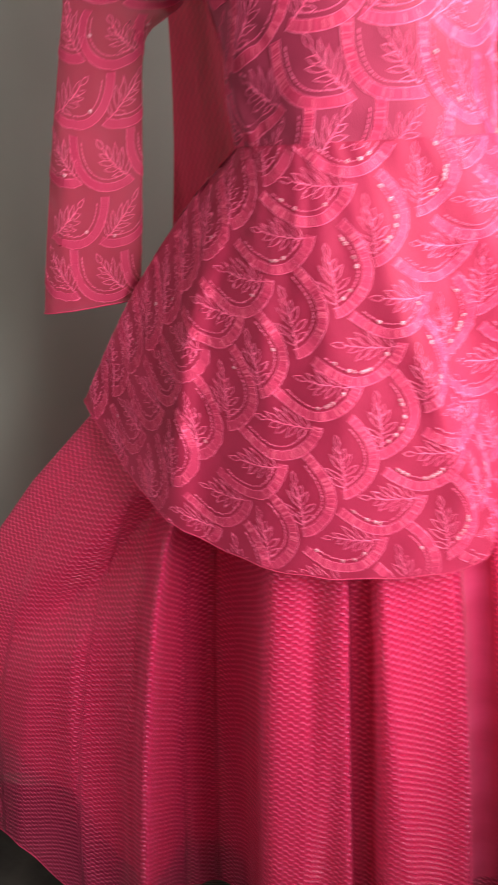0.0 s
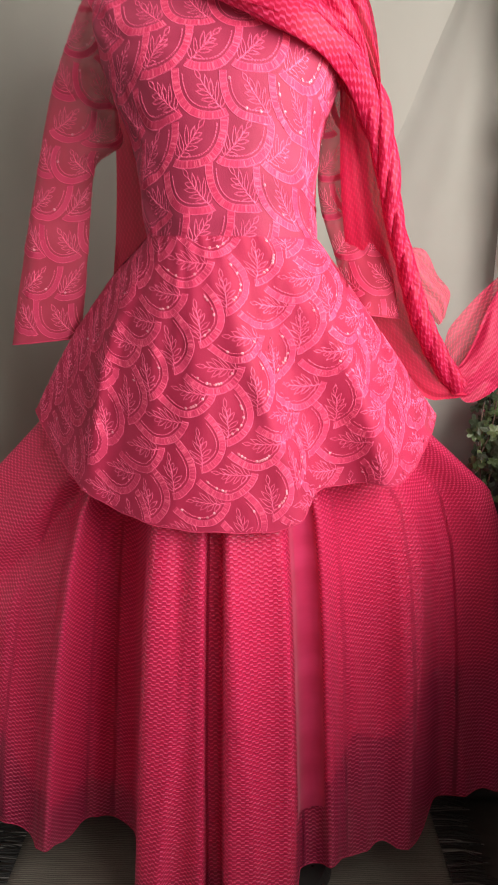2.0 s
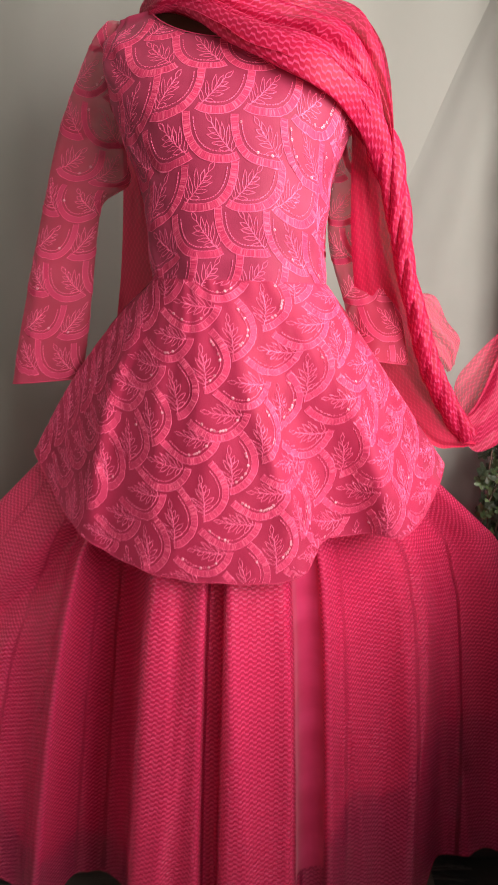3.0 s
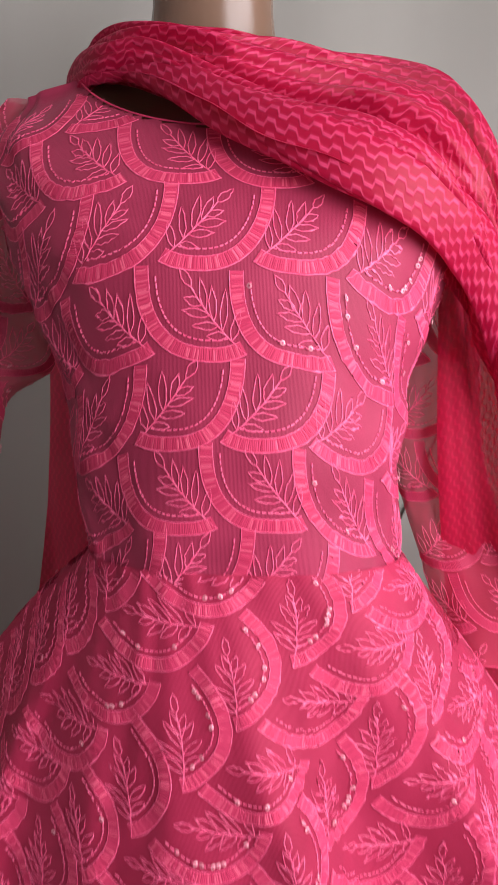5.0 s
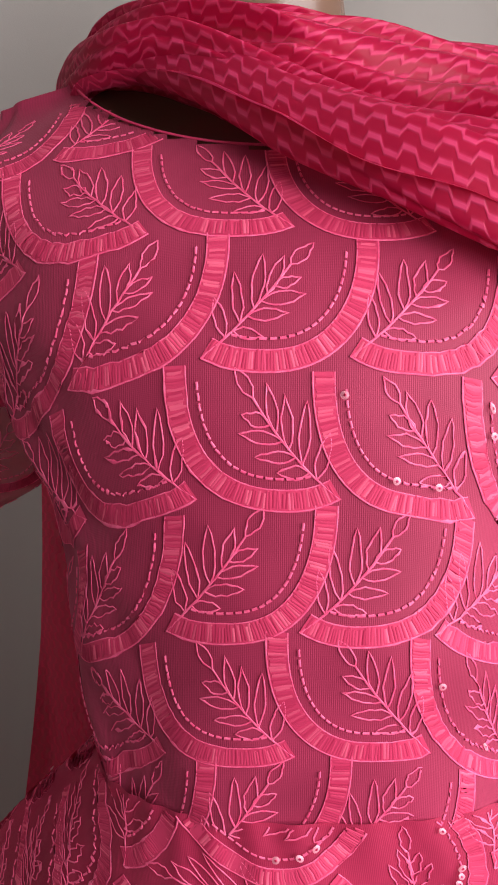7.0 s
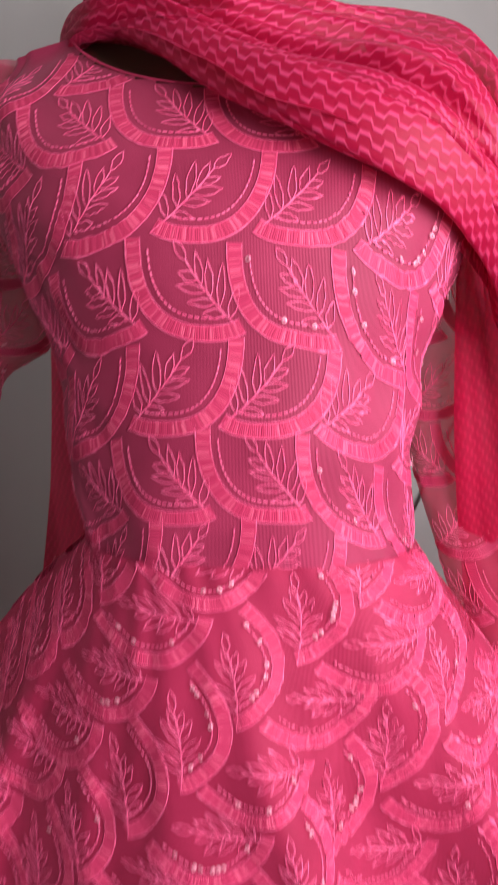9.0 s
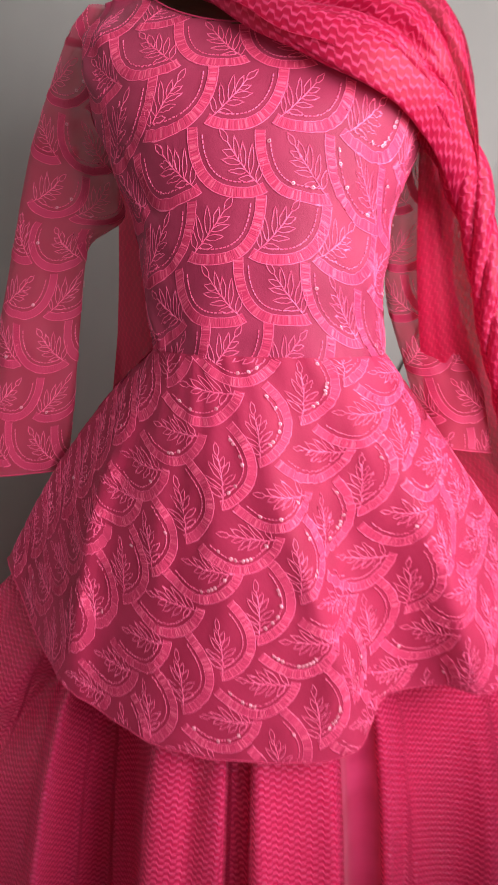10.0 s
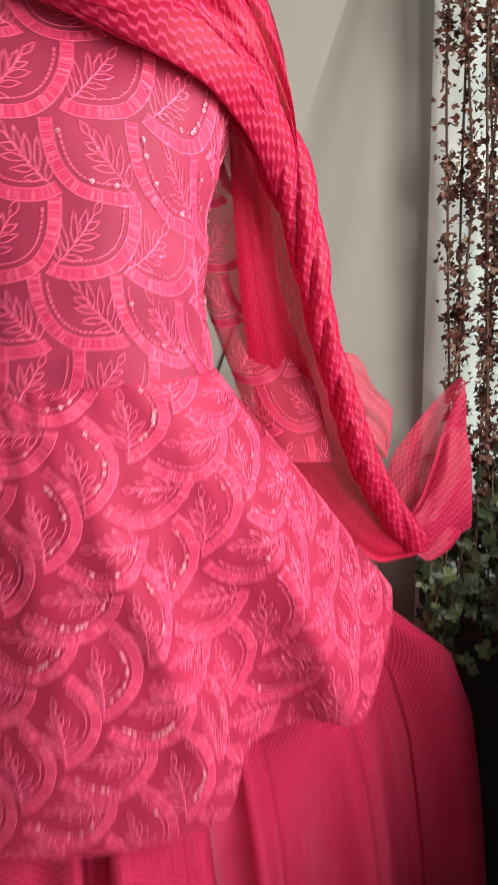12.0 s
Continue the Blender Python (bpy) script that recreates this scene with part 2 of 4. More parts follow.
# ---- mesh helpers ----
def mesh_object(name, verts, faces, mat, parent=None, label="", uvs=None, smooth=True):
    me = bpy.data.meshes.new(name)
    me.from_pydata([tuple(v) for v in verts], [], faces)
    if uvs is not None:
        layer = me.uv_layers.new(name="UVMap")
        idx = np.empty(len(me.loops), dtype=np.int32)
        me.loops.foreach_get("vertex_index", idx)
        layer.data.foreach_set("uv", np.asarray(uvs, dtype=np.float32)[idx].ravel())
    if smooth:
        me.polygons.foreach_set("use_smooth", [True] * len(me.polygons))
    me.materials.append(mat)
    me.update()
    ob = new(name, me)
    if parent is not None:
        ob.parent = parent
    if label:
        ob["label"] = label
    return ob


def part(name, bm, mat, parent, label="", smooth=False):
    me = bpy.data.meshes.new(name)
    bmesh.ops.recalc_face_normals(bm, faces=bm.faces)
    bm.to_mesh(me)
    bm.free()
    if smooth:
        me.polygons.foreach_set("use_smooth", [True] * len(me.polygons))
    me.materials.append(mat)
    ob = new(name, me)
    if parent is not None:
        ob.parent = parent
    if label:
        ob["label"] = label
    return ob


def box(bm, lo, hi, bevel=0.0):
    made = bmesh.ops.create_cube(bm, size=1)["verts"]
    for v in made:
        v.co = Vector([lo[k] + (v.co[k] + 0.5) * (hi[k] - lo[k]) for k in range(3)])
    if bevel:
        edges = list({e for v in made for e in v.link_edges})
        bmesh.ops.bevel(bm, geom=edges, offset=bevel, segments=2, profile=0.6, affect="EDGES")


def spline(points, n):
    """n points on a smooth curve through the given ones (Catmull-Rom, even in arc length)."""
    p = np.array(points, float)
    p = np.vstack([2 * p[0] - p[1], p, 2 * p[-1] - p[-2]])
    out = []
    for k in range(1, len(p) - 2):
        t = np.linspace(0, 1, 24, endpoint=False)[:, None]
        a, b, c, d = p[k - 1:k + 3]
        out.append(0.5 * (2 * b + (c - a) * t + (2 * a - 5 * b + 4 * c - d) * t ** 2 + (3 * b - a - 3 * c + d) * t ** 3))
    out = np.vstack(out + [p[-2:-1]])
    s = np.r_[0, np.cumsum(np.linalg.norm(np.diff(out, axis=0), axis=1))]
    q = np.linspace(0, s[-1], n)
    return np.stack([np.interp(q, s, out[:, k]) for k in range(out.shape[1])], axis=1)


def smoothstep(x, a, b):
    t = np.clip((x - a) / (b - a), 0, 1)
    return t * t * (3 - 2 * t)


def ripple(a, b, scale, seed):
    """Smooth wander in two numbers, about -1 to 1."""
    a, b = np.broadcast_arrays(a, b)
    return np.array([noise.noise(Vector((x * scale, y * scale, seed))) for x, y in zip(a.ravel(), b.ravel())]).reshape(a.shape)


class Cloth:
    """A sheet as a grid of points, rows running down it and columns across, with lengths along it in metres."""

    def __init__(self, grid, middle):
        self.g = g = np.asarray(grid, float)
        across = np.linalg.norm(np.diff(g, axis=1), axis=2)
        u = np.concatenate([np.zeros((g.shape[0], 1)), np.cumsum(across, axis=1)], axis=1)
        self.u = u - u[:, middle:middle + 1]
        down = np.linalg.norm(np.diff(g, axis=0), axis=2)
        self.v = np.concatenate([np.zeros((1, g.shape[1])), np.cumsum(down, axis=0)], axis=0)
        du, dv = np.gradient(g, axis=1), np.gradient(g, axis=0)
        n = np.cross(dv, du)
        self.n = n / np.maximum(np.linalg.norm(n, axis=2, keepdims=True), 1e-9)

    def build(self, name, mat, parent, label="", keep=None, turned=False, gores=None):
        r, c = self.u.shape
        faces = []
        for i in range(r - 1):
            for j in range(c - 1):
                if keep is None or keep[i, j]:
                    a = i * c + j
                    faces.append((a, a + c, a + c + 1, a + 1))
        u = self.u if gores is None else self.u - self.u[:, gores]
        uv = np.stack([self.v, u] if turned else [u, -self.v], axis=2).reshape(-1, 2)
        return mesh_object(name, self.g.reshape(-1, 3), faces, mat, parent, label, uv)

    def place(self, uv, lift):
        """Points at lengths (u, v) on the sheet, lifted off it; and which of them lie on it."""
        uv = np.asarray(uv, float)
        r, c = self.u.shape
        row = np.full(len(uv), (r - 1) * 0.5)
        mid = int(np.argmin(np.abs(self.u[0])))
        col = np.full(len(uv), float(mid))
        for _ in range(7):
            i0 = np.clip(row.astype(int), 0, r - 2)
            for i in np.unique(i0):
                s = i0 == i
                col[s] = np.interp(uv[s, 0], self.u[i], np.arange(c))
            j0 = np.clip(col.astype(int), 0, c - 2)
            for j in np.unique(j0):
                s = j0 == j
                row[s] = np.interp(uv[s, 1], self.v[:, j], np.arange(r))
        i0, j0 = np.clip(row.astype(int), 0, r - 2), np.clip(col.astype(int), 0, c - 2)
        a, b = (row - i0)[:, None], (col - j0)[:, None]

        def pick(f):
            return (f[i0, j0] * (1 - a) + f[i0 + 1, j0] * a) * (1 - b) + (f[i0, j0 + 1] * (1 - a) + f[i0 + 1, j0 + 1] * a) * b

        ok = (row > 0.2) & (row < r - 1.3) & (col > 0.5) & (col < c - 1.5)
        return pick(self.g) + pick(self.n) * np.asarray(lift)[:, None], ok


# ---- embroidery ----
PERIOD, RISE, BAND = 0.0605, 0.0625, 0.0082


class Stitches:
    def __init__(self):
        self.p, self.h, self.f, self.m = [], [], [], []

    def line(self, pts, width, height, slot=1):
        """A raised thread along a line in the cloth."""
        pts = np.asarray(pts, float)
        d = np.gradient(pts, axis=0)
        d /= np.maximum(np.linalg.norm(d, axis=1, keepdims=True), 1e-9)
        s = np.stack([-d[:, 1], d[:, 0]], axis=1) * width / 2
        k, n = len(self.p), len(pts)
        for q, e in zip(pts, s):
            self.p += [q - e, q, q + e]
            self.h += [0.0, height, 0.0]
        for i in range(n - 1):
            a = k + 3 * i
            self.f += [(a, a + 3, a + 4, a + 1), (a + 1, a + 4, a + 5, a + 2)]
            self.m += [slot, slot]

    def leaf(self, base, way, length, width, rng):
        way = np.asarray(way, float) / np.linalg.norm(way)
        side = np.array([-way[1], way[0]])
        t = np.linspace(0, 1, 8)
        half = width / 2 * (np.sin(np.pi * t ** 0.85) + rng.uniform(-0.16, 0.16, 8) * (t > 0) * (t < 1))
        up = base + np.outer(t, way) * length + np.outer(half, side)
        low = base + np.outer(t, way) * length - np.outer(half, side)
        self.line(np.vstack([up, low[::-1][1:]]), 0.0008, 0.00035)


def scallop(rng, mirror):
    """One scallop: a satin-stitched band, its two outlines, a dashed line and a leaf spray; origin at the band's lower end."""
    st = Stitches()
    t = np.linspace(0.02, radians(118), 110)
    w, h, n = 0.80 * PERIOD, RISE, 2.35
    cs = np.sign(np.cos(t)) * np.abs(np.cos(t)) ** (2 / n)
    outer = np.stack([-w * cs, h * (1 - np.abs(np.sin(t)) ** (2 / n))], axis=1)
    outer[:, 0] -= outer[-1, 0]
    s = np.r_[0, np.cumsum(np.linalg.norm(np.diff(outer, axis=0), axis=1))]

    def along(q, off):
        x = np.stack([np.interp(q, s, outer[:, k]) for k in (0, 1)], axis=1)
        d = np.stack([np.interp(q + 0.001, s, outer[:, k]) - np.interp(q - 0.001, s, outer[:, k]) for k in (0, 1)], axis=1)
        d /= np.maximum(np.linalg.norm(d, axis=1, keepdims=True), 1e-9)
        return x + np.stack([-d[:, 1], d[:, 0]], axis=1) * np.asarray(off)[..., None]

    end = s[-1]
    grid = np.linspace(0, end, 26)
    # the padding under the satin stitches
    k = len(st.p)
    lo, hi = along(grid, np.full(26, -0.0009)), along(grid, np.full(26, BAND + 0.0007))
    for a, b in zip(lo, hi):
        st.p += [a, b]
        st.h += [0.0001, 0.0001]
    st.f += [(k + 2 * i, k + 2 * i + 2, k + 2 * i + 3, k + 2 * i + 1) for i in range(25)]
    st.m += [0] * 25
    for q in np.arange(0.002, end - 0.001, 0.00135):
        q = q + rng.uniform(-0.0003, 0.0003)
        a = along(np.array([q]), np.array([rng.uniform(0.0, 0.0010)]))[0]
        b = along(np.array([q + rng.uniform(-0.0006, 0.0006)]), np.array([BAND * rng.uniform(0.82, 1.08)]))[0]
        st.line([a, (a + b) / 2, b], 0.00155, 0.00038, 0)
    st.line(along(grid, np.full(26, -0.0005)), 0.0009, 0.0004)
    st.line(along(grid, np.full(26, BAND + 0.0004)), 0.0007, 0.0003)
    band = len(st.f)
    for q in np.arange(0.008, end - 0.012, 0.0052):
        g = np.linspace(q, q + 0.0038, 3)
        st.line(along(g, np.full(3, BAND + 0.0050)), 0.0012, 0.0006)
    border = len(st.f)
    # the leaf spray, with its stem from the lower corner to the upper one
    stem = spline([(0.0, 0.006), (-0.014, 0.018), (-0.028, 0.034), (-0.037, 0.047)], 14)
    stem += rng.uniform(-0.0008, 0.0008, 2)
    st.line(stem, 0.0010, 0.0004)
    for k, (i, ang, ln) in enumerate(((3, 76, 0.020), (5, 84, 0.025), (7, 94, 0.025), (9, 108, 0.020), (4, 188, 0.014), (6, 180, 0.018), (8, 170, 0.018), (10, 156, 0.013), (13, 126, 0.014))):
        ang = radians(ang + rng.uniform(-6, 6))
        st.leaf(stem[i], (math.cos(ang), math.sin(ang)), ln * rng.uniform(0.9, 1.08), 0.0052 * rng.uniform(0.85, 1.1), rng)
    pts = np.array(st.p)
    if mirror:
        pts[:, 0] *= -1
    dashes = along(np.arange(0.012, end - 0.014, 0.0060), np.full(len(np.arange(0.012, end - 0.014, 0.0060)), BAND + 0.0052))
    if mirror:
        dashes[:, 0] *= -1
    which = [0] * band + [1] * (border - band) + [2] * (len(st.f) - border)
    return pts, np.array(st.h), (st.f, st.m, which), dashes


def embroider(cloth, parent, spots, spin, seed, scale=1.0, sequin_share=None, inside=None, yarn=None, loose=0.3):
    """Scallops at spots (u, v, mirrored) of the cloth, each a stitched border and a leaf spray, and sequins on some of their dashes."""
    rng = np.random.default_rng(seed)
    shapes = [[scallop(rng, m) for _ in range(3)] for m in (False, True)]
    disc_p, disc_f = [], []
    for u, v, mirror in spots:
        pts, h, (faces, slots, which), dashes = shapes[int(mirror)][rng.integers(3)]
        size = scale * (1 + 0.07 * loose * rng.uniform(-1, 1))
        turn = spin + radians(9) * loose * rng.uniform(-1, 1) + radians(14) * loose * noise.noise((u * 7, v * 7, seed))
        c, s = math.cos(turn), math.sin(turn)
        u += loose * (0.003 * rng.uniform(-1, 1) + 0.010 * noise.noise((u * 9, v * 9, seed + 3)))
        v += loose * (0.003 * rng.uniform(-1, 1) + 0.010 * noise.noise((u * 9, v * 9, seed + 6)))
        x, y = pts[:, 0] * size, pts[:, 1] * size
        uv = np.stack([u + c * x - s * y, v - (s * x + c * y)], axis=1)
        xyz, ok = cloth.place(uv, h + 0.0004)
        if inside is not None:
            ok &= inside(xyz)
        pairs = [(f, m, w) for f, m, w in zip(faces, slots, which) if ok[f[0]] and ok[f[1]] and ok[f[2]] and ok[f[3]]]
        if len(pairs) < 30:
            continue
        q = xyz[np.array([p[0] for p in pairs])]
        facing = np.cross(q[:, 1] - q[:, 0], q[:, 2] - q[:, 0])
        facing = facing @ np.array([0.0, -1.0, 0.0]) / (np.linalg.norm(facing, axis=1) + 1e-15)
        sign = np.sign(np.median(facing)) or 1.0
        reach = np.linalg.norm(q.max(axis=1) - q.min(axis=1), axis=1)
        pairs = [p for p, w, r in zip(pairs, facing * sign, reach) if w > -0.15 and r < 0.02]
        if len(pairs) < 30:
            continue
        for kind, piece in enumerate(("scallop_border", "running_stitch", "leaf_spray")):
            mine = [p for p in pairs if p[2] == kind]
            if len(mine) < 8:
                continue
            used = sorted({i for p in mine for i in p[0]})
            remap = {i: k for k, i in enumerate(used)}
            ob = mesh_object(piece, xyz[used], [tuple(remap[i] for i in p[0]) for p in mine], yarn or thread, parent)
            ob.data.materials.append(line_thread)
            ob.data.polygons.foreach_set("material_index", [p[1] for p in mine])
        share = sequin_share(u, v) if sequin_share else 0
        if share > 0:
            duv = np.stack([u + scale * (c * dashes[:, 0] - s * dashes[:, 1]), v - scale * (s * dashes[:, 0] + c * dashes[:, 1])], axis=1)
            at, ok = cloth.place(duv, np.full(len(duv), 0.0022))
            near, _ = cloth.place(duv + (0.002, 0), np.full(len(duv), 0.0022))
            low, _ = cloth.place(duv + (0, 0.002), np.full(len(duv), 0.0022))
            for q, a, b, o in zip(at, near, low, ok):
                if not o or rng.random() > share:
                    continue
                e1 = (a - q) / (np.linalg.norm(a - q) + 1e-9)
                e2 = (b - q) / (np.linalg.norm(b - q) + 1e-9)
                e3 = np.cross(e2, e1)
                e1 = e1 + e3 * rng.uniform(-0.35, 0.35)
                k = len(disc_p)
                for r in (0.0007, 0.0019):
                    for z in range(10):
                        w = 2 * math.pi * z / 10
                        disc_p.append(q + r * (math.cos(w) * e1 + math.sin(w) * e2) + e3 * (0.0004 if r < 0.001 else 0.0))
                for z in range(10):
                    y2 = (z + 1) % 10
                    disc_f.append((k + z, k + 10 + z, k + 10 + y2, k + y2))
    if disc_p:
        tagged(mesh_object("sequin_scatter", disc_p, disc_f, sequin_mat, parent, "small clear ring sequins", smooth=False), kind="stuff")


def lattice(u0, u1, v0, v1, spin, du, dv, first=False):
    """Rows of scallops, every other row mirrored, turned by spin."""
    spots = []
    c, s = math.cos(spin), math.sin(spin)
    cu, cv = (u0 + u1) / 2, (v0 + v1) / 2
    span = math.hypot(u1 - u0, v1 - v0) / 2 + 0.1
    k0, r0 = int(span / PERIOD) + 1, int(span / RISE) + 1
    for r in range(-r0, r0 + 1):
        mirror = (r % 2 == 0) == first
        shift = (0.009 if mirror else -0.009) + 0.3 * PERIOD * ((r // 2) % 2)
        for k in range(-k0, k0 + 1):
            x, y = k * PERIOD + shift + du, r * RISE * 0.99 + dv
            u, v = cu + c * x + s * y, cv - (s * x - c * y)
            if u0 - 0.05 < u < u1 + 0.05 and v0 - 0.05 < v < v1 + 0.08:
                spots.append((u, v, mirror))
    return spots


# ---- setting ----
FLOOR = -0.04
X0, X1, Y0, Y1, TOP = -1.7, WALL_EAST, -1.9, 1.34, 2.45


def slab(name, lo, hi, mat):
    bm = bmesh.new()
    box(bm, lo, hi)
    return tagged(part(name, bm, mat, None), kind="structure")


tagged(slab("floor", (X0, Y0, FLOOR - 0.1), (X1, Y1, FLOOR), floor_mat), "dark worn floor under the woven rug", "floor")
tagged(slab("ceiling", (X0, Y0, TOP), (X1, Y1, TOP + 0.1), ceil_mat), "plain off-white ceiling", "ceiling")
bm = bmesh.new()
box(bm, (X0 - 0.1, Y1, FLOOR), (0.665, Y1 + 0.1, TOP))
box(bm, (0.92, Y1, FLOOR), (X1 + 0.1, Y1 + 0.1, TOP))
box(bm, (0.665, Y1, FLOOR), (0.92, Y1 + 0.1, 0.72))
box(bm, (0.665, Y1, 2.2), (0.92, Y1 + 0.1, TOP))
tagged(part("wall_north", bm, wall_mat, None), "grey-beige wall with a narrow window behind the voile", "wall", kind="structure")
tagged(slab("wall_west", (X0 - 0.1, Y0, FLOOR), (X0, Y1, TOP), wall_mat), "plain grey-beige side wall", "wall")
tagged(slab("wall_south", (X0 - 0.1, Y0 - 0.1, FLOOR), (X1 + 0.1, Y0, TOP), wall_mat), "plain grey-beige wall behind the camera", "wall")
bm = bmesh.new()
wl, wr, wb, wtop = WIN_Y - WIN_W / 2, WIN_Y + WIN_W / 2, WIN_Z - WIN_H / 2, WIN_Z + WIN_H / 2
box(bm, (X1, Y0, FLOOR), (X1 + 0.1, wl, TOP))
box(bm, (X1, wr, FLOOR), (X1 + 0.1, Y1, TOP))
box(bm, (X1, wl, FLOOR), (X1 + 0.1, wr, wb))
box(bm, (X1, wl, wtop), (X1 + 0.1, wr, TOP))
# unseen block, added to keep window light off the skirt's lower right
box(bm, (0.68, -1.3, FLOOR), (X1, 0.98, wb - 0.03), 0.01)
tagged(part("wall_east", bm, wall_mat, None), "plain grey-beige wall with a window and an unseen ledge added for shade", "wall", kind="structure")


def curtain(name, x0, x1, y, z0, z1, mat, folds, depth, seed, label, slant=0.0):
    """A hanging cloth with soft uneven folds that deepen towards the hem."""
    cols, rows = int((x1 - x0) * 110), 26
    xs = np.linspace(x0, x1, cols)
    zs = np.linspace(z1, z0, rows)
    g = np.zeros((rows, cols, 3))
    for i, z in enumerate(zs):
        f = i / (rows - 1)
        lean = 0.26 * f
        q = xs + lean + 0.02 * np.sin(3 * f + xs * 2)
        wave = np.sin(q * folds + 1.5 * np.sin(q * 2.3 + seed)) + 0.4 * np.sin(q * folds * 2.1 + seed * 2 + f)
        g[i, :, 0], g[i, :, 1], g[i, :, 2] = xs - slant * f * (x1 - xs) / (x1 - x0), y + depth * (0.5 + 0.5 * f) * wave, z
    ob = Cloth(g, cols // 2).build(name, mat, None)
    solid = ob.modifiers.new("thickness", "SOLIDIFY")
    solid.thickness = 0.002
    return tagged(ob, label, "curtain")


curtain("curtain", -1.55, 0.66, 1.275, FLOOR + 0.01, 2.4, curtain_mat, 13.0, 0.019, 1.0, "off-white cotton curtain hanging in soft folds behind the dress")
curtain("curtain", 0.635, 0.915, 1.219, FLOOR + 0.01, 2.4, sheer_white, 24.0, 0.004, 4.0, "bright white voile curtain hanging behind the vines", 0.05)



def lit_curtain_panel():
    """An added panel for the window-lit band of curtain: it fans out from its gathered top corner in slanting folds."""
    cols, rows = 170, 60
    q = np.linspace(0, 1, cols)
    g = np.zeros((rows, cols, 3))
    for i, z in enumerate(np.linspace(2.4, FLOOR + 0.01, rows)):
        f = i / (rows - 1)
        left = min(0.54 + 0.40 * (z - 1.58), 0.62)
        wave = np.sin(q * 9 + 1.2 * np.sin(q * 4 + 1) + 1.2 * f) + 0.3 * np.sin(q * 21 + 2 * f + 0.8) + 0.5 * np.sin(q * 5 + 2)
        g[i, :, 0] = left * (1 - q) + 0.66 * q
        flat = 1 - smoothstep(g[i, :, 0], 0.50, 0.62)
        g[i, :, 1] = 1.232 + 0.050 * np.exp(-q * 2.2) + 0.004 * (0.4 + f) * wave * (1 - np.exp(-q * 9)) * flat
        g[i, :, 2] = z
    ob = Cloth(g, cols // 2).build("curtain", lit_cotton, None)
    ob.modifiers.new("thickness", "SOLIDIFY").thickness = 0.0015
    tagged(ob, "added cotton panel in slanting folds, paler for the lit part of the curtain", "curtain")


lit_curtain_panel()

# rug with fringes
rug = tagged(new("rug"), "grey-beige woven rug with black fringed ends on the floor", "rug")
RX0, RX1, RY0, RY1 = -0.275, 0.52, 0.35, 1.17
nx, ny = 40, 40
rv = []
for j in range(ny + 1):
    for i in range(nx + 1):
        x, y = RX0 + (RX1 - RX0) * i / nx, RY0 + (RY1 - RY0) * j / ny
        rv.append((x + 0.004 * noise.noise((0, y * 9, 1)), y, FLOOR + 0.006 + 0.0025 * noise.noise((x * 8, y * 8, 2))))
rf = [(j * (nx + 1) + i, j * (nx + 1) + i + 1, (j + 1) * (nx + 1) + i + 1, (j + 1) * (nx + 1) + i) for j in range(ny) for i in range(nx)]
weave_ob = mesh_object("woven_field", rv, rf, rug_mat, rug)
weave_ob.modifiers.new("thickness", "SOLIDIFY").thickness = 0.006


def tube(pts, radius, sides=4):
    pts = np.asarray(pts, float)
    d = np.gradient(pts, axis=0)
    verts, faces = [], []
    for k, (p, w) in enumerate(zip(pts, d)):
        w = Vector(w).normalized()
        a = w.orthogonal().normalized()
        b = w.cross(a)
        r = radius[k] if hasattr(radius, "__len__") else radius
        for s in range(sides):
            an = 2 * math.pi * s / sides
            verts.append(tuple(Vector(p) + r * (math.cos(an) * a + math.sin(an) * b)))
    for k in range(len(pts) - 1):
        for s in range(sides):
            a, b = k * sides + s, k * sides + (s + 1) % sides
            faces.append((a, b, b + sides, a + sides))
    return verts, faces


def joined(pieces):
    verts, faces = [], []
    for v, f in pieces:
        k = len(verts)
        verts += list(v)
        faces += [tuple(i + k for i in q) for q in f]
    return verts, faces


for edge, sign in ((RX0, -1), (RX1, 1)):
    rng = np.random.default_rng(5 + sign)
    strands = []
    for y in np.arange(RY0, RY1, 0.004):
        ln = rng.uniform(0.05, 0.085)
        wob = rng.uniform(-0.018, 0.018)
        p = [(edge - sign * 0.004, y, FLOOR + 0.010), (edge + sign * ln * 0.5, y + wob * 0.3, FLOOR + 0.006 + rng.uniform(0, 0.008)), (edge + sign * ln, y + wob, FLOOR + 0.003)]
        strands.append(tube(spline(p, 6), 0.0013, 3))
    v, f = joined(strands)
    tagged(mesh_object("fringe", v, f, fringe_mat, rug, "tangled black fringe with pale strands"), kind="stuff")

# ---- the mannequin ----
CX, CY = 0.105, 0.90
BZ = [1.06, 1.12, 1.17, 1.22, 1.27, 1.31, 1.35, 1.40, 1.435, 1.455]
BL = [0.110, 0.121, 0.127, 0.134, 0.158, 0.175, 0.187, 0.192, 0.186, 0.165]
BA = [0.138, 0.130, 0.131, 0.136, 0.154, 0.168, 0.180, 0.186, 0.186, 0.165]
BF = [0.100, 0.106, 0.116, 0.121, 0.127, 0.126, 0.108, 0.070, 0.036, 0.012]
BB = [0.090, 0.085, 0.085, 0.090, 0.095, 0.095, 0.090, 0.080, 0.060, 0.035]


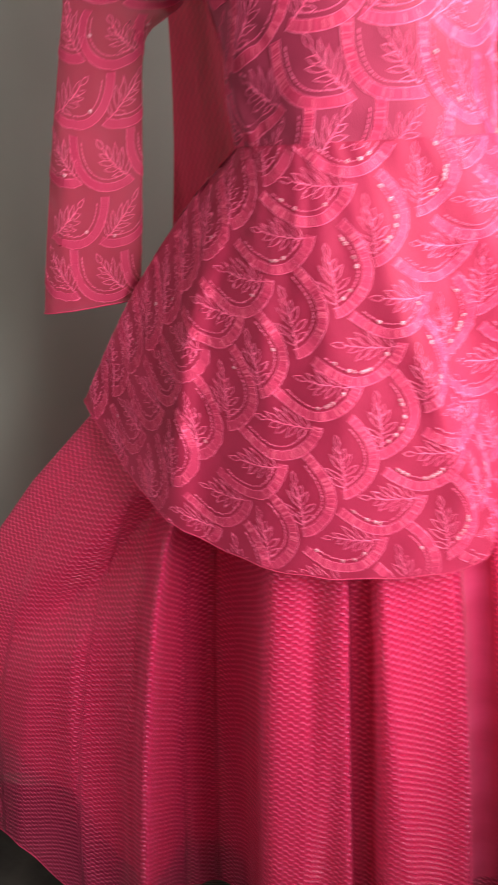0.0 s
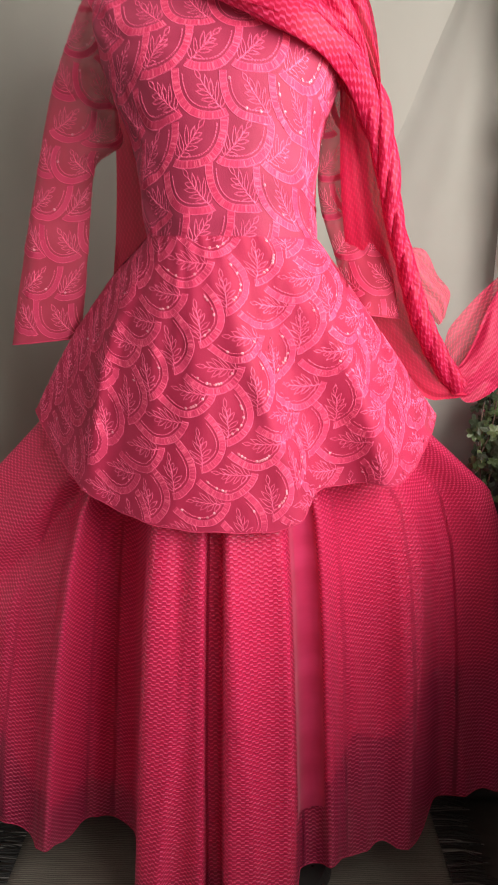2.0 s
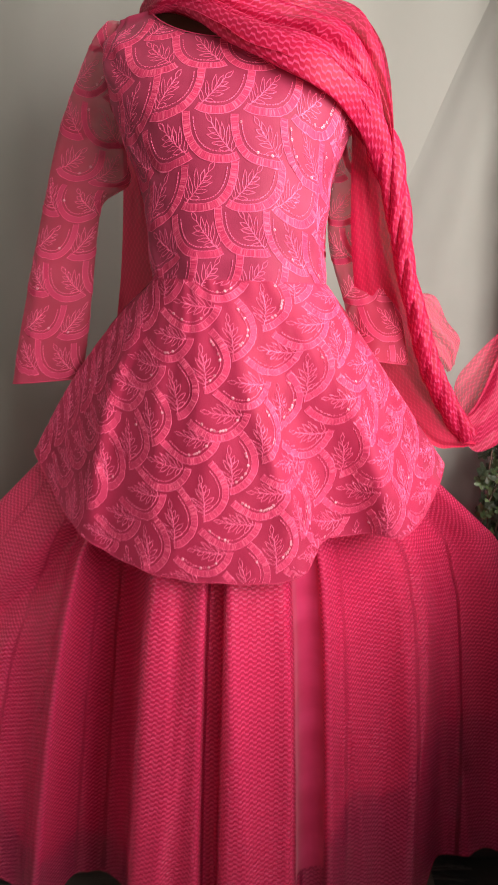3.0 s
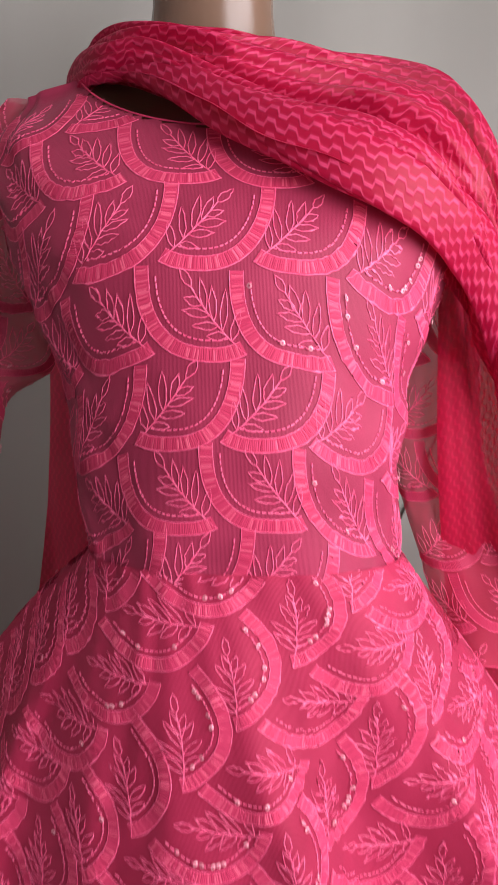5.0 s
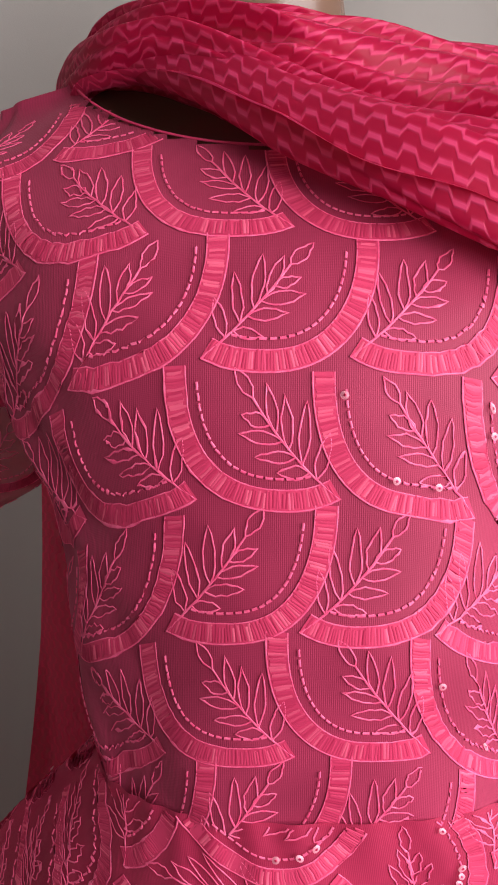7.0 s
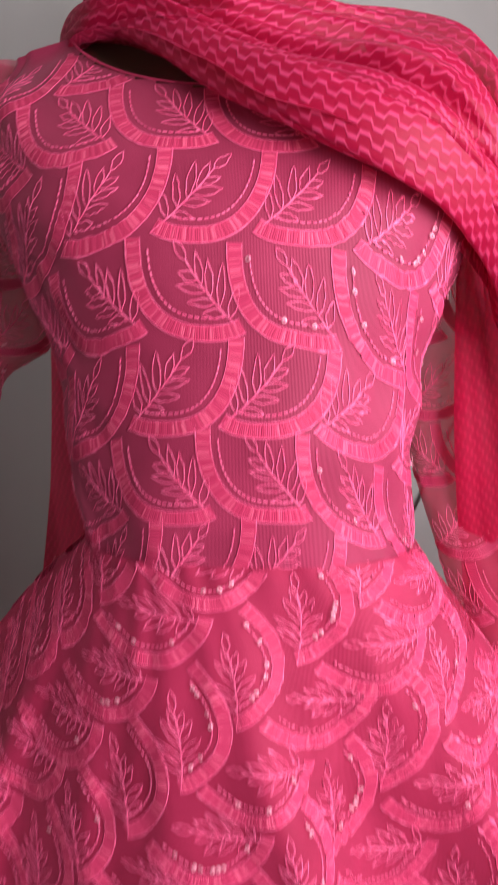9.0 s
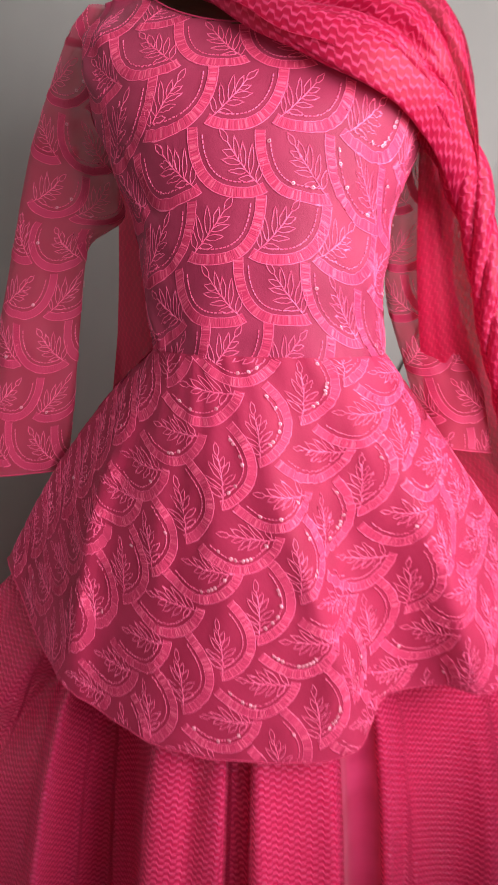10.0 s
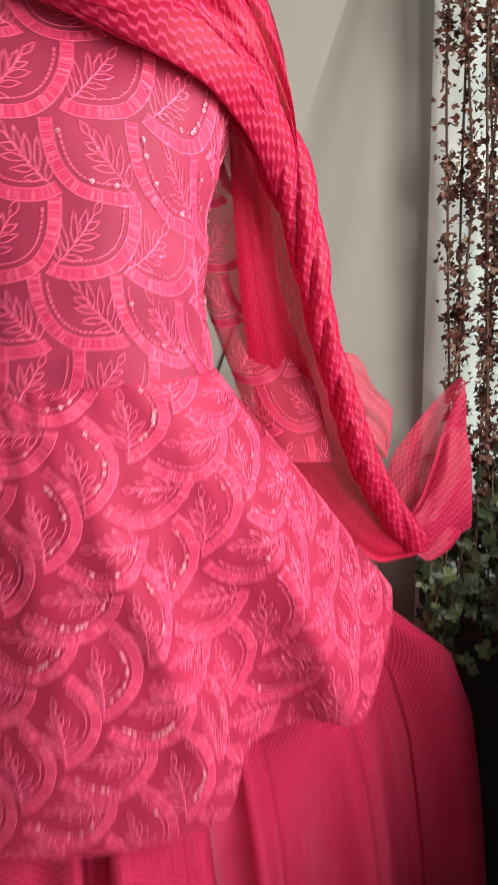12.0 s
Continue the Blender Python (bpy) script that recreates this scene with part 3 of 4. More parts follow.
def torso(theta, z, swell=0.0):
    """Points round the torso at height z; theta 0 is the front, growing to the wearer's left."""
    zz = np.linspace(BZ[0], BZ[-1], 200)

    def soft(table):
        v = np.interp(zz, BZ, table)
        k = np.ones(13) / 13
        v = np.convolve(np.pad(v, 6, mode="edge"), k, mode="valid")
        return np.interp(z, zz, v) + swell

    s, c = np.sin(theta), np.cos(theta)
    e = 2 / 2.35
    x = CX + np.where(s > 0, soft(BA), soft(BL)) * np.sign(s) * np.abs(s) ** e
    depth = np.where(c > 0, soft(BF), soft(BB))
    y = CY - depth * np.sign(c) * np.abs(c) ** e
    return x, y


def shoulder(x, z):
    """Lowers what lies out on the shoulders, so that they slope."""
    return z - 0.030 * smoothstep(np.abs(x - 0.085), 0.05, 0.20) * smoothstep(z, 1.38, 1.455)


def ring_mesh(rings):
    verts = [p for r in rings for p in r]
    n = len(rings[0])
    faces = []
    for i in range(len(rings) - 1):
        for j in range(n):
            a, b = i * n + j, i * n + (j + 1) % n
            faces.append((a, b, b + n, a + n))
    faces.append(tuple(range(n))[::-1])
    faces.append(tuple(range(len(verts) - n, len(verts))))
    return verts, faces


def build_mannequin():
    th = np.linspace(-math.pi, math.pi, 48, endpoint=False)
    rings = []
    for z in np.linspace(0.70, 1.05, 10):
        k = 1 - 0.45 * smoothstep(np.array(z), 0.80, 0.70)
        a = np.interp(z, [0.7, 0.9, 1.05], [0.13, 0.14, 0.125]) * k
        rings.append([(CX + a * math.sin(t), CY + 0.02 - 0.095 * k * math.cos(t), z) for t in th])
    for z in np.linspace(1.07, 1.435, 26):
        x, y = torso(th, np.full_like(th, z), -0.012 - 0.02 * float(smoothstep(np.array(z), 1.33, 1.40)))
        rings.append(list(zip(x, y, shoulder(x, np.full_like(x, z)))))
    for z, a, b, cy in ((1.444, 0.125, 0.050, 0.938), (1.458, 0.100, 0.048, 0.942), (1.472, 0.072, 0.048, 0.940), (1.490, 0.054, 0.050, 0.938), (1.52, 0.050, 0.050, 0.935), (1.58, 0.049, 0.050, 0.925), (1.63, 0.050, 0.051, 0.915), (1.66, 0.046, 0.048, 0.912)):
        rings.append([(0.080 + a * math.sin(t), cy - b * math.cos(t), z) for t in th])
    v, f = ring_mesh(rings)
    tagged(mesh_object("mannequin", v, f, skin, None), "beige glossy plastic mannequin torso wearing the dress", "mannequin")
    stand = tagged(new("mannequin_stand"), "black metal stand with a round base under the skirt", "stand")
    bm = bmesh.new()
    bmesh.ops.create_cone(bm, cap_ends=True, segments=48, radius1=0.155, radius2=0.145, depth=0.018, matrix=Matrix.Translation((0.15, 0.93, FLOOR + 0.019)))
    part("base_plate", bm, black_metal, stand)
    v, f = tube([(0.105, 0.92, FLOOR + 0.02), (0.105, 0.92, 0.4), (0.105, 0.92, 0.72)], 0.014, 12)
    mesh_object("pole", v, f, black_metal, stand)


build_mannequin()

# ---- the tunic ----
tunic = tagged(new("tunic"), "pink embroidered net tunic with peplum on the mannequin", "tunic")


def build_bodice():
    cols, rows = 161, 110
    th = np.linspace(-math.pi, math.pi, cols)
    zs = np.linspace(1.458, 1.068, rows)
    g = np.zeros((rows, cols, 3))
    for i, z in enumerate(zs):
        x, y = torso(th, np.full(cols, min(z, 1.455)), 0.003)
        crease = 0.005 * ripple(th * 2.0, np.full(cols, z * 9), 1.0, 3.0) * (0.3 + smoothstep(np.array(z), 1.27, 1.10))
        crease = crease + 0.0045 * ripple(th * 4.5 + z * 14, np.full(cols, z * 22), 1.0, 8.0) * (0.25 + smoothstep(np.abs(th), 0.5, 1.1))
        g[i] = np.stack([x + crease * np.sin(th), y - crease * np.cos(th), shoulder(x, np.full(cols, z))], axis=1)
    cloth = Cloth(g, cols // 2)
    mid = g[:-1, :-1]
    hole = ((mid[..., 0] - 0.085) / 0.115) ** 2 + ((mid[..., 2] - 1.475) / 0.075) ** 2 < 1
    hole &= mid[..., 1] < CY + 0.004
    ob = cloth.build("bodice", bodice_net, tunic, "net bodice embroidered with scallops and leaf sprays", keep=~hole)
    v_row = float(np.interp(-1.23, -g[:, cols // 2, 2], cloth.v[:, cols // 2]))
    spots = []
    for r, (mirror, du) in zip(range(-1, 6), ((True, 0.0), (False, -0.012), (True, 0.012), (False, 0.009), (True, -0.008), (False, -0.010), (True, 0.006))):
        for k in range(-4, 5):
            spots.append((k * 0.0645 + du, v_row + (r - 2) * 0.0615, mirror))

    def front(p):
        return ((p[:, 0] - 0.085) / 0.118) ** 2 + ((p[:, 2] - 1.475) / 0.078) ** 2 > 1

    def uncovered(p):
        return front(p) & ~((p[:, 0] > 0.245) & (p[:, 2] > 1.355))

    embroider(cloth, ob, spots, 0.0, 11, 1.05, sequin_share=lambda u, v: 0.2 if u > 0.07 else 0.0, inside=uncovered)
    w = np.linspace(-1.15, 1.42, 60) - math.pi / 2
    pts = []
    for a in w:
        x, z = 0.085 + 0.115 * math.cos(a), 1.475 + 0.075 * math.sin(a)
        z = min(z, 1.452)
        s = np.clip((x - CX) / float(np.interp(z, BZ, BA if x > CX else BL)), -0.999, 0.999)
        t = math.asin(math.copysign(abs(s) ** (2.35 / 2), s))
        px_, py_ = torso(np.array([t]), np.array([z]), 0.004)
        pts.append((x, float(py_[0]), z))
    v, f = tube(pts, 0.0007, 6)
    mesh_object("neck_piping", v, f, thread, tunic)


def flared(top, hem, hem_z, top_z, rows, shape):
    """A skirt-like sheet between a curve at the top and one at the hem, both with the same number of points."""
    g = np.zeros((rows, len(top), 3))
    for i in range(rows):
        f = i / (rows - 1)
        z = top_z + (hem_z - top_z) * f
        k = shape(z)[:, None]
        g[i, :, :2] = top * (1 - k) + hem * k
        g[i, :, 2] = z
    return g


def build_peplum():
    cols, rows = 181, 70
    hem = spline([(0.06, 1.10), (-0.12, 1.08), (-0.214, 0.990), (-0.188, 0.940), (-0.155, 0.895), (-0.130, 0.862), (-0.112, 0.846), (-0.092, 0.842), (-0.03, 0.808), (0.04, 0.777), (0.10, 0.764), (0.17, 0.764), (0.208, 0.768),
                  (0.226, 0.780), (0.238, 0.800), (0.262, 0.824), (0.305, 0.838), (0.345, 0.832), (0.375, 0.830), (0.398, 0.850), (0.452, 0.945), (0.42, 1.06), (0.25, 1.10), (0.06, 1.10)], cols)
    hx = hem[:, 0]
    th = np.interp(np.arange(cols), [0, 22, 95, 150, cols - 1], [-math.pi, -1.9, 0.05, 1.9, math.pi])
    x, y = torso(th, np.full(cols, 1.075), 0.0038)
    back = smoothstep(hem[:, 1], 0.97, 1.06)
    hem_z = 0.652 + 0.135 * np.where(hx > 0.12, np.abs((hx - 0.12) / 0.33) ** 5.0, np.abs((hx - 0.12) / 0.33) ** 3.3)
    hem_z = hem_z + 0.012 * smoothstep(hx, 0.17, 0.225) + 0.040 * smoothstep(hx, 0.222, 0.252) * (1 - smoothstep(hx, 0.30, 0.42))
    hem_z = np.minimum(hem_z, 0.80) * (1 - back) + 0.78 * back
    hem_z += 0.0012 * np.sin(np.arange(cols) * 0.9)

    def spread(z):
        k = np.clip((1.078 - z) / (1.078 - hem_z), 0, 1)
        west = 1 - smoothstep(hx, -0.11, 0.05)
        return np.interp(k, [0, 0.15, 0.27, 0.5, 0.7, 1], [0, 0.22, 0.36, 0.60, 0.77, 1]) * west + k ** 0.94 * (1 - west)

    g = flared(np.stack([x, y], axis=1), hem, hem_z, 1.078, rows, spread)
    f = np.linspace(0, 1, rows)[:, None]
    j = np.arange(cols)[None, :]
    rip = ripple(j * 0.09 + 0 * f, f * 2.0 + 0 * j, 1.0, 7.0) * 0.006 * np.sin(np.pi * np.clip(f * 0.9 + 0.05, 0, 1))
    rip = rip + 0.0026 * ripple(j * 0.30 + 5 * f, f * 7.0 + 0 * j, 1.0, 15.0) * smoothstep(f, 0.02, 0.2)
    gather = 0.0010 * np.sin(j * 1.05) * np.exp(-f * 9)
    for at, wide, high in ((-0.112, 2.5, 0.012), (-0.03, 4.0, 0.007), (0.06, 5.0, 0.007), (0.222, 3.0, 0.012), (0.375, 3.0, 0.012)):
        j0 = np.argmin(np.abs(hx - at) + 9 * (hem[:, 1] > 0.97))
        g[..., 1] -= high * smoothstep(f, 0.1, 0.6) * np.exp(-np.abs((j - j0 - 3 * np.sin(3 * f + at * 20)) / wide) ** 1.4)
    g[..., 1] -= rip + gather
    middle = int(np.argmin(np.abs(hx - 0.11) + 10 * (hem[:, 1] > 0.9)))
    cloth = Cloth(g, middle)
    ob = cloth.build("peplum", peplum_net, tunic, "flared sheer peplum embroidered with scallops and sequins")
    spin = radians(42)
    spots = lattice(-0.40, 0.42, -0.02, 0.46, spin, 0.004, 0.01)

    def visible(p):
        return p[:, 1] < 1.03

    embroider(cloth, ob, spots, spin, 21, sequin_share=lambda u, v: 0.30 if -0.02 < u < 0.13 else 0.03, inside=visible, loose=0.5)
    v, f = tube(g[-1] + (0, 0, 0.001), 0.0006, 5)
    mesh_object("hem_edge", v, f, thread, tunic)


def build_sleeve(edges, thick, seed, label):
    """A flat-lying sheer sleeve, open at the cuff; edges: outer x, z, inner x, z and depth, from the shoulder down."""
    rows, cols = 70, 49
    e = spline(edges, rows)
    outer = np.stack([e[:, 0], e[:, 4], e[:, 1]], axis=1)
    inner = np.stack([e[:, 2], e[:, 4], e[:, 3]], axis=1)
    c, half = (outer + inner) / 2, (inner - outer) / 2
    f = np.linspace(0, 1, rows)
    a = np.linspace(-math.pi, math.pi, cols)
    g = np.zeros((rows, cols, 3))
    for i in range(rows):
        ww = 0.005 * ripple(a * 1.2, np.full(cols, f[i] * 5), 1.0, seed) * smoothstep(f[i], 0.05, 0.3)
        ww = ww + 0.0022 * ripple(a * 2.2, np.full(cols, f[i] * 16), 1.0, seed + 4)
        deep = thick * (1 - 0.3 * f[i]) * (0.3 + 0.7 * float(smoothstep(np.array(f[i]), 0.0, 0.14)))
        g[i] = c[i] + np.outer(np.sin(a), half[i]) + np.outer(-np.cos(a) * deep - ww, (0, 1, 0))
    cloth = Cloth(g, cols // 2)
    ob = cloth.build("sleeve", sleeve_net, tunic, label)
    spots = [(k * 0.058 + (0.008 if r % 2 else -0.012), 0.05 + r * 0.062, r % 2 == 1) for r in range(10) for k in (-1, 0, 1, 2)]
    embroider(cloth, ob, spots, 0.0, 31 + int(seed), 0.95, sequin_share=lambda u, v: 0.07, inside=lambda p: p[:, 1] < c[:, 1].max() + 0.01, yarn=soft_thread)
    v, f2 = tube(g[-1], 0.0009, 5)
    mesh_object("cuff_edge", v, f2, thread, tunic)


build_bodice()
build_peplum()
build_sleeve([(-0.086, 1.440, -0.060, 1.438, 0.915), (-0.110, 1.414, -0.060, 1.395, 0.925), (-0.138, 1.362, -0.062, 1.33, 0.945), (-0.164, 1.306, -0.064, 1.262, 0.96), (-0.181, 1.245, -0.060, 1.222, 0.968), (-0.189, 1.208, -0.098, 1.196, 0.97),
              (-0.197, 1.175, -0.109, 1.165, 0.972), (-0.223, 1.057, -0.119, 1.06, 0.975), (-0.250, 0.905, -0.135, 0.918, 0.975)], 0.026, 2.0, "sheer pink embroidered sleeve hanging empty")
build_sleeve([(0.232, 1.395, 0.264, 1.395, 0.905), (0.242, 1.355, 0.290, 1.355, 0.93), (0.250, 1.26, 0.320, 1.26, 0.955), (0.250, 1.15, 0.332, 1.15, 0.965), (0.280, 1.05, 0.366, 1.05, 0.962), (0.310, 0.965, 0.386, 0.957, 0.958)],
             0.026, 9.0, "sheer pink embroidered sleeve under the scarf")

# ---- the skirt ----
skirt = tagged(new("skirt"), "wide pink brick-weave organza skirt with deep pleats and lining", "skirt")


def hx_order(curve):
    """How far along the curve each point lies, 0 to 1, by its turn round the middle."""
    a = np.unwrap(np.arctan2(curve[:, 0] - 0.105, 1.02 - curve[:, 1]))
    return (a - a[0]) / (a[-1] - a[0])


def build_skirt():
    cols, rows = 421, 90
    hem = spline([(0.10, 1.13), (-0.32, 1.15), (-0.53, 1.10), (-0.44, 1.03), (-0.29, 0.955), (-0.235, 0.93), (-0.212, 0.875), (-0.198, 0.868), (-0.184, 0.908), (-0.15, 0.966), (-0.10, 0.978), (-0.060, 0.945), (-0.042, 0.875), (-0.036, 0.80), (-0.026, 0.770), (0.0, 0.768), (0.025, 0.782), (0.045, 0.775),
                  (0.068, 0.757), (0.078, 0.760), (0.080, 0.783), (0.084, 0.796), (0.106, 0.799), (0.112, 0.780), (0.115, 0.752), (0.126, 0.742), (0.156, 0.752), (0.20, 0.768), (0.230, 0.780), (0.238, 0.81), (0.244, 0.850), (0.262, 0.868), (0.282, 0.862), (0.293, 0.842), (0.306, 0.852), (0.33, 0.895), (0.42, 0.955),
                  (0.47, 0.975), (0.53, 1.05), (0.60, 1.06), (0.655, 1.065), (0.665, 1.10), (0.50, 1.12), (0.10, 1.13)], cols)
    hx, hy = hem[:, 0], hem[:, 1]
    th = np.interp(hx_order(hem), [0, 0.25, 0.5, 0.75, 1.0], [-math.pi, -1.6, 0.0, 1.6, math.pi])
    top = np.stack([CX + 0.110 * np.sin(th), 0.905 - 0.082 * np.cos(th)], axis=1)
    hem_z = 0.022 + 0.008 * np.sin(np.arange(cols) * 0.35) + 0.02 * smoothstep(hy, 0.9, 1.1) + 0.06 * smoothstep(-hx, 0.28, 0.46)

    # the cloth is cut in gores, each with its weave true to its own middle
    cuts = [0] + [int(np.argmin(np.abs(hx - at) + 9 * (hy > 1.09))) for at in (-0.43, -0.30, -0.145, -0.10, 0.09, 0.25, 0.33, 0.45, 0.56)] + [cols]
    gores = np.concatenate([np.full(b - a, (a + b) // 2) for a, b in zip(cuts, cuts[1:])])

    def shape(z, low):
        f = np.clip((1.06 - z) / (1.06 - low), 0, 1)
        right = np.interp(f, np.linspace(0, 1, 11), [0, 0.12, 0.30, 0.54, 0.79, 0.88, 0.915, 0.94, 0.96, 0.98, 1.0])
        left = np.interp(f, np.linspace(0, 1, 11), [0, 0.07, 0.20, 0.40, 0.60, 0.71, 0.785, 0.85, 0.905, 0.955, 1.0])
        k = smoothstep(hx, 0.24, 0.42)
        far = np.interp(f, np.linspace(0, 1, 11), [0, 0.10, 0.24, 0.40, 0.575, 0.72, 0.825, 0.89, 0.94, 0.97, 1.0])
        k2 = smoothstep(-hx, 0.20, 0.34)
        return left * (1 - k) * (1 - k2) + right * k + far * k2 * (1 - k)

    for name, shift, lift, mat, label in (("outer_layer", 0.0, 0.0, skirt_cloth, "sheer brick-patterned organza outer layer"), ("inner_lining", 0.022, 0.12, lining, "shorter deep pink satin lining")):
        low = hem_z + lift
        if lift:
            low = np.interp(hx, [-0.45, -0.32, -0.25, -0.15, -0.069, -0.045, 0.23, 0.25, 0.30, 0.348, 0.39, 0.443, 0.466, 0.566], [0.25, 0.19, 0.10, 0.10, 0.075, 0.035, 0.035, 0.17, 0.18, 0.235, 0.215, 0.25, 0.29, 0.30])
            low = low + 0.006 * np.sin(np.arange(cols) * 0.31 + 1.0)
        g = flared(top, hem, low, 1.06, rows, lambda z: shape(z, hem_z))
        f = np.linspace(0, 1, rows)[:, None]
        j = np.arange(cols)[None, :]
        g[..., 1] += shift - 0.007 * f * ripple(j * 0.07 + 0 * f, f * 1.4 + 0 * j, 1.0, 12.0)
        g[..., 0] += 0.004 * f * ripple(j * 0.07 + 0 * f, f * 2 + 0 * j, 1.0, 17.0)
        for at, wide, high in ((-0.37, 6.0, 0.016), (-0.30, 4.0, 0.014), (-0.255, 4.0, 0.018), (-0.115, 4.0, 0.020), (-0.012, 3.0, 0.014), (0.035, 3.0, 0.013), (0.140, 3.5, 0.013), (0.195, 3.5, 0.016), (0.345, 3.0, 0.018), (0.40, 5.0, 0.030), (0.47, 6.0, 0.040), (0.55, 4.0, 0.030), (0.60, 4.0, 0.018)):
            j0 = np.argmin(np.abs(hx - at) + 9 * (hy > 1.09))
            drift = j0 + 5 * np.sin(3 * f + at * 30)
            g[..., 1] -= high * (0.7 if lift else 1.0) * smoothstep(f, 0.25, 0.7) * np.exp(-np.abs((j - drift) / wide) ** 1.3)
        ja, jb = (int(np.argmin(np.abs(hx - at) + 9 * (hy > 1.09))) for at in (-0.21, -0.42))
        drop = (1.06 - g[..., 2]) / 1.03
        swoop = np.interp(drop, [0.30, 0.46, 0.62], [ja, (ja + jb) / 2, jb])
        g[..., 1] += 0.030 * smoothstep(drop, 0.24, 0.34) * (1 - smoothstep(drop, 0.50, 0.66)) * np.exp(-((j - swoop) / 7.0) ** 2)
        if lift:
            g[..., 0] = CX + (g[..., 0] - CX) * 0.992
        cloth = Cloth(g, cols // 2)
        cloth.build(name, mat, skirt, label, gores=gores)
        if not lift:
            v, fc = tube(g[-1] + (0, 0, 0.001), 0.0008, 4)
            mesh_object("hem_edge", v, fc, thread, skirt)
            inset = np.flatnonzero((hx > 0.237) & (hx < 0.288) & (hy < 0.90))
            strip = g[:80, inset[0]:inset[-1] + 1].copy()
            strip[..., 1] -= 0.0025 + 0.004 * np.sin(np.linspace(0, np.pi, strip.shape[1]))[None, :] * np.linspace(0.2, 1, 80)[:, None]
            Cloth(strip, strip.shape[1] // 2).build("pleat_inset", inset_satin, skirt, "smooth unpatterned organza inside the pleat")


build_skirt()

# ---- the scarf ----
scarf = tagged(new("scarf"), "long pink brick-weave organza scarf draped over the shoulder", "scarf")


def drape(name, lower, upper, cols, rows, folds, depth, bulge, seed, label, out=(0, -1, 0.25), minor=0.12, cloth_mat=None, crumple=0.0):
    """A folded sheet between two edge lines, its folds running along it."""
    a, b = spline(lower, cols), spline(upper, cols)
    v = np.linspace(0, 1, rows)[:, None, None]
    u = np.linspace(0, 1, cols)
    g = a[None] * (1 - v) + b[None] * v
    o = np.array(out, float) / np.linalg.norm(out)
    vv = v[..., 0] + 0.06 * ripple(np.broadcast_to(u * 3, (rows, cols)), np.broadcast_to(v[..., 0] * 2, (rows, cols)), 1.0, seed)
    wave = np.abs(np.sin(vv * np.pi * folds + 0.9 * np.sin(u * 4 + seed) + 0.5 * u)) ** 0.7
    wave = wave + minor * np.abs(np.sin(vv * np.pi * folds * 2.3 - 3.0 * u + seed))
    lump = ripple(np.broadcast_to(u * 4, (rows, cols)), np.broadcast_to(v[..., 0] * 5, (rows, cols)), 1.0, seed + 5)
    if crumple:
        uu, v2 = np.broadcast_to(u * 8, (rows, cols)), np.broadcast_to(v[..., 0] * 9, (rows, cols))
        lump = lump + crumple * (0.6 - 2.2 * np.abs(ripple(uu + 0.7 * v2, v2, 0.55, seed + 9)))
    off = depth * (wave - 0.3) + 0.35 * depth * lump + bulge * np.sin(np.pi * v[..., 0])
    g = g + off[..., None] * o
    cloth = Cloth(np.transpose(g[::-1], (0, 1, 2)), cols // 2)
    return cloth.build(name, cloth_mat or scarf_cloth, scarf, label)


drape("shoulder_drape", [(-0.045, 1.01, 1.425), (-0.040, 0.94, 1.442), (-0.014, 0.872, 1.438), (0.03, 0.850, 1.432), (0.077, 0.812, 1.402), (0.12, 0.790, 1.372), (0.17, 0.780, 1.356), (0.225, 0.792, 1.333), (0.268, 0.825, 1.311), (0.296, 0.866, 1.278), (0.322, 0.900, 1.215)],
      [(-0.035, 1.04, 1.450), (-0.030, 0.99, 1.475), (0.008, 0.930, 1.490), (0.050, 0.890, 1.478), (0.10, 0.884, 1.470), (0.165, 0.918, 1.476), (0.225, 0.945, 1.482), (0.278, 0.930, 1.464), (0.308, 0.912, 1.415), (0.320, 0.902, 1.36), (0.330, 0.898, 1.30), (0.336, 0.910, 1.225)], 150, 110, 3.1, 0.024, 0.014, 3.0, "folded scarf gathered over chest and shoulder", (0.05, -1, 0.35), 0.3, None, 0.9)


def bundle(name, line, half, thick, folds, deep, twist, seed, label):
    """A gathered length of cloth: a flattened roll whose folds wind slowly round it."""
    rows, cols = 150, 97
    c = spline(line, rows)
    f = np.linspace(0, 1, rows)
    d = np.gradient(c, axis=0)
    d /= np.linalg.norm(d, axis=1, keepdims=True)
    across = np.cross(d, np.array([0.0, 1.0, 0.0]))
    across /= np.linalg.norm(across, axis=1, keepdims=True)
    up = np.cross(across, d)
    a = np.linspace(-math.pi, math.pi, cols)
    g = np.zeros((rows, cols, 3))
    for i in range(rows):
        w = a * folds + twist * f[i] + 1.1 * np.sin(7 * f[i] + seed) + 0.6 * np.sin(2 * a + 5 * f[i])
        r = 1 - deep * (1 - np.abs(np.sin(w)) ** 0.6) + 0.10 * ripple(a * 1.5, np.full(cols, f[i] * 9), 1.0, seed)
        hw, th = np.interp(f[i], *half), thick * (1 - 0.3 * f[i])
        g[i] = c[i] + np.outer(np.sin(a) * r * hw, across[i]) + np.outer(-np.cos(a) * r * th, -up[i] if up[i][1] < 0 else up[i])
    return Cloth(g, cols // 2).build(name, scarf_cloth, scarf, label, turned=True)


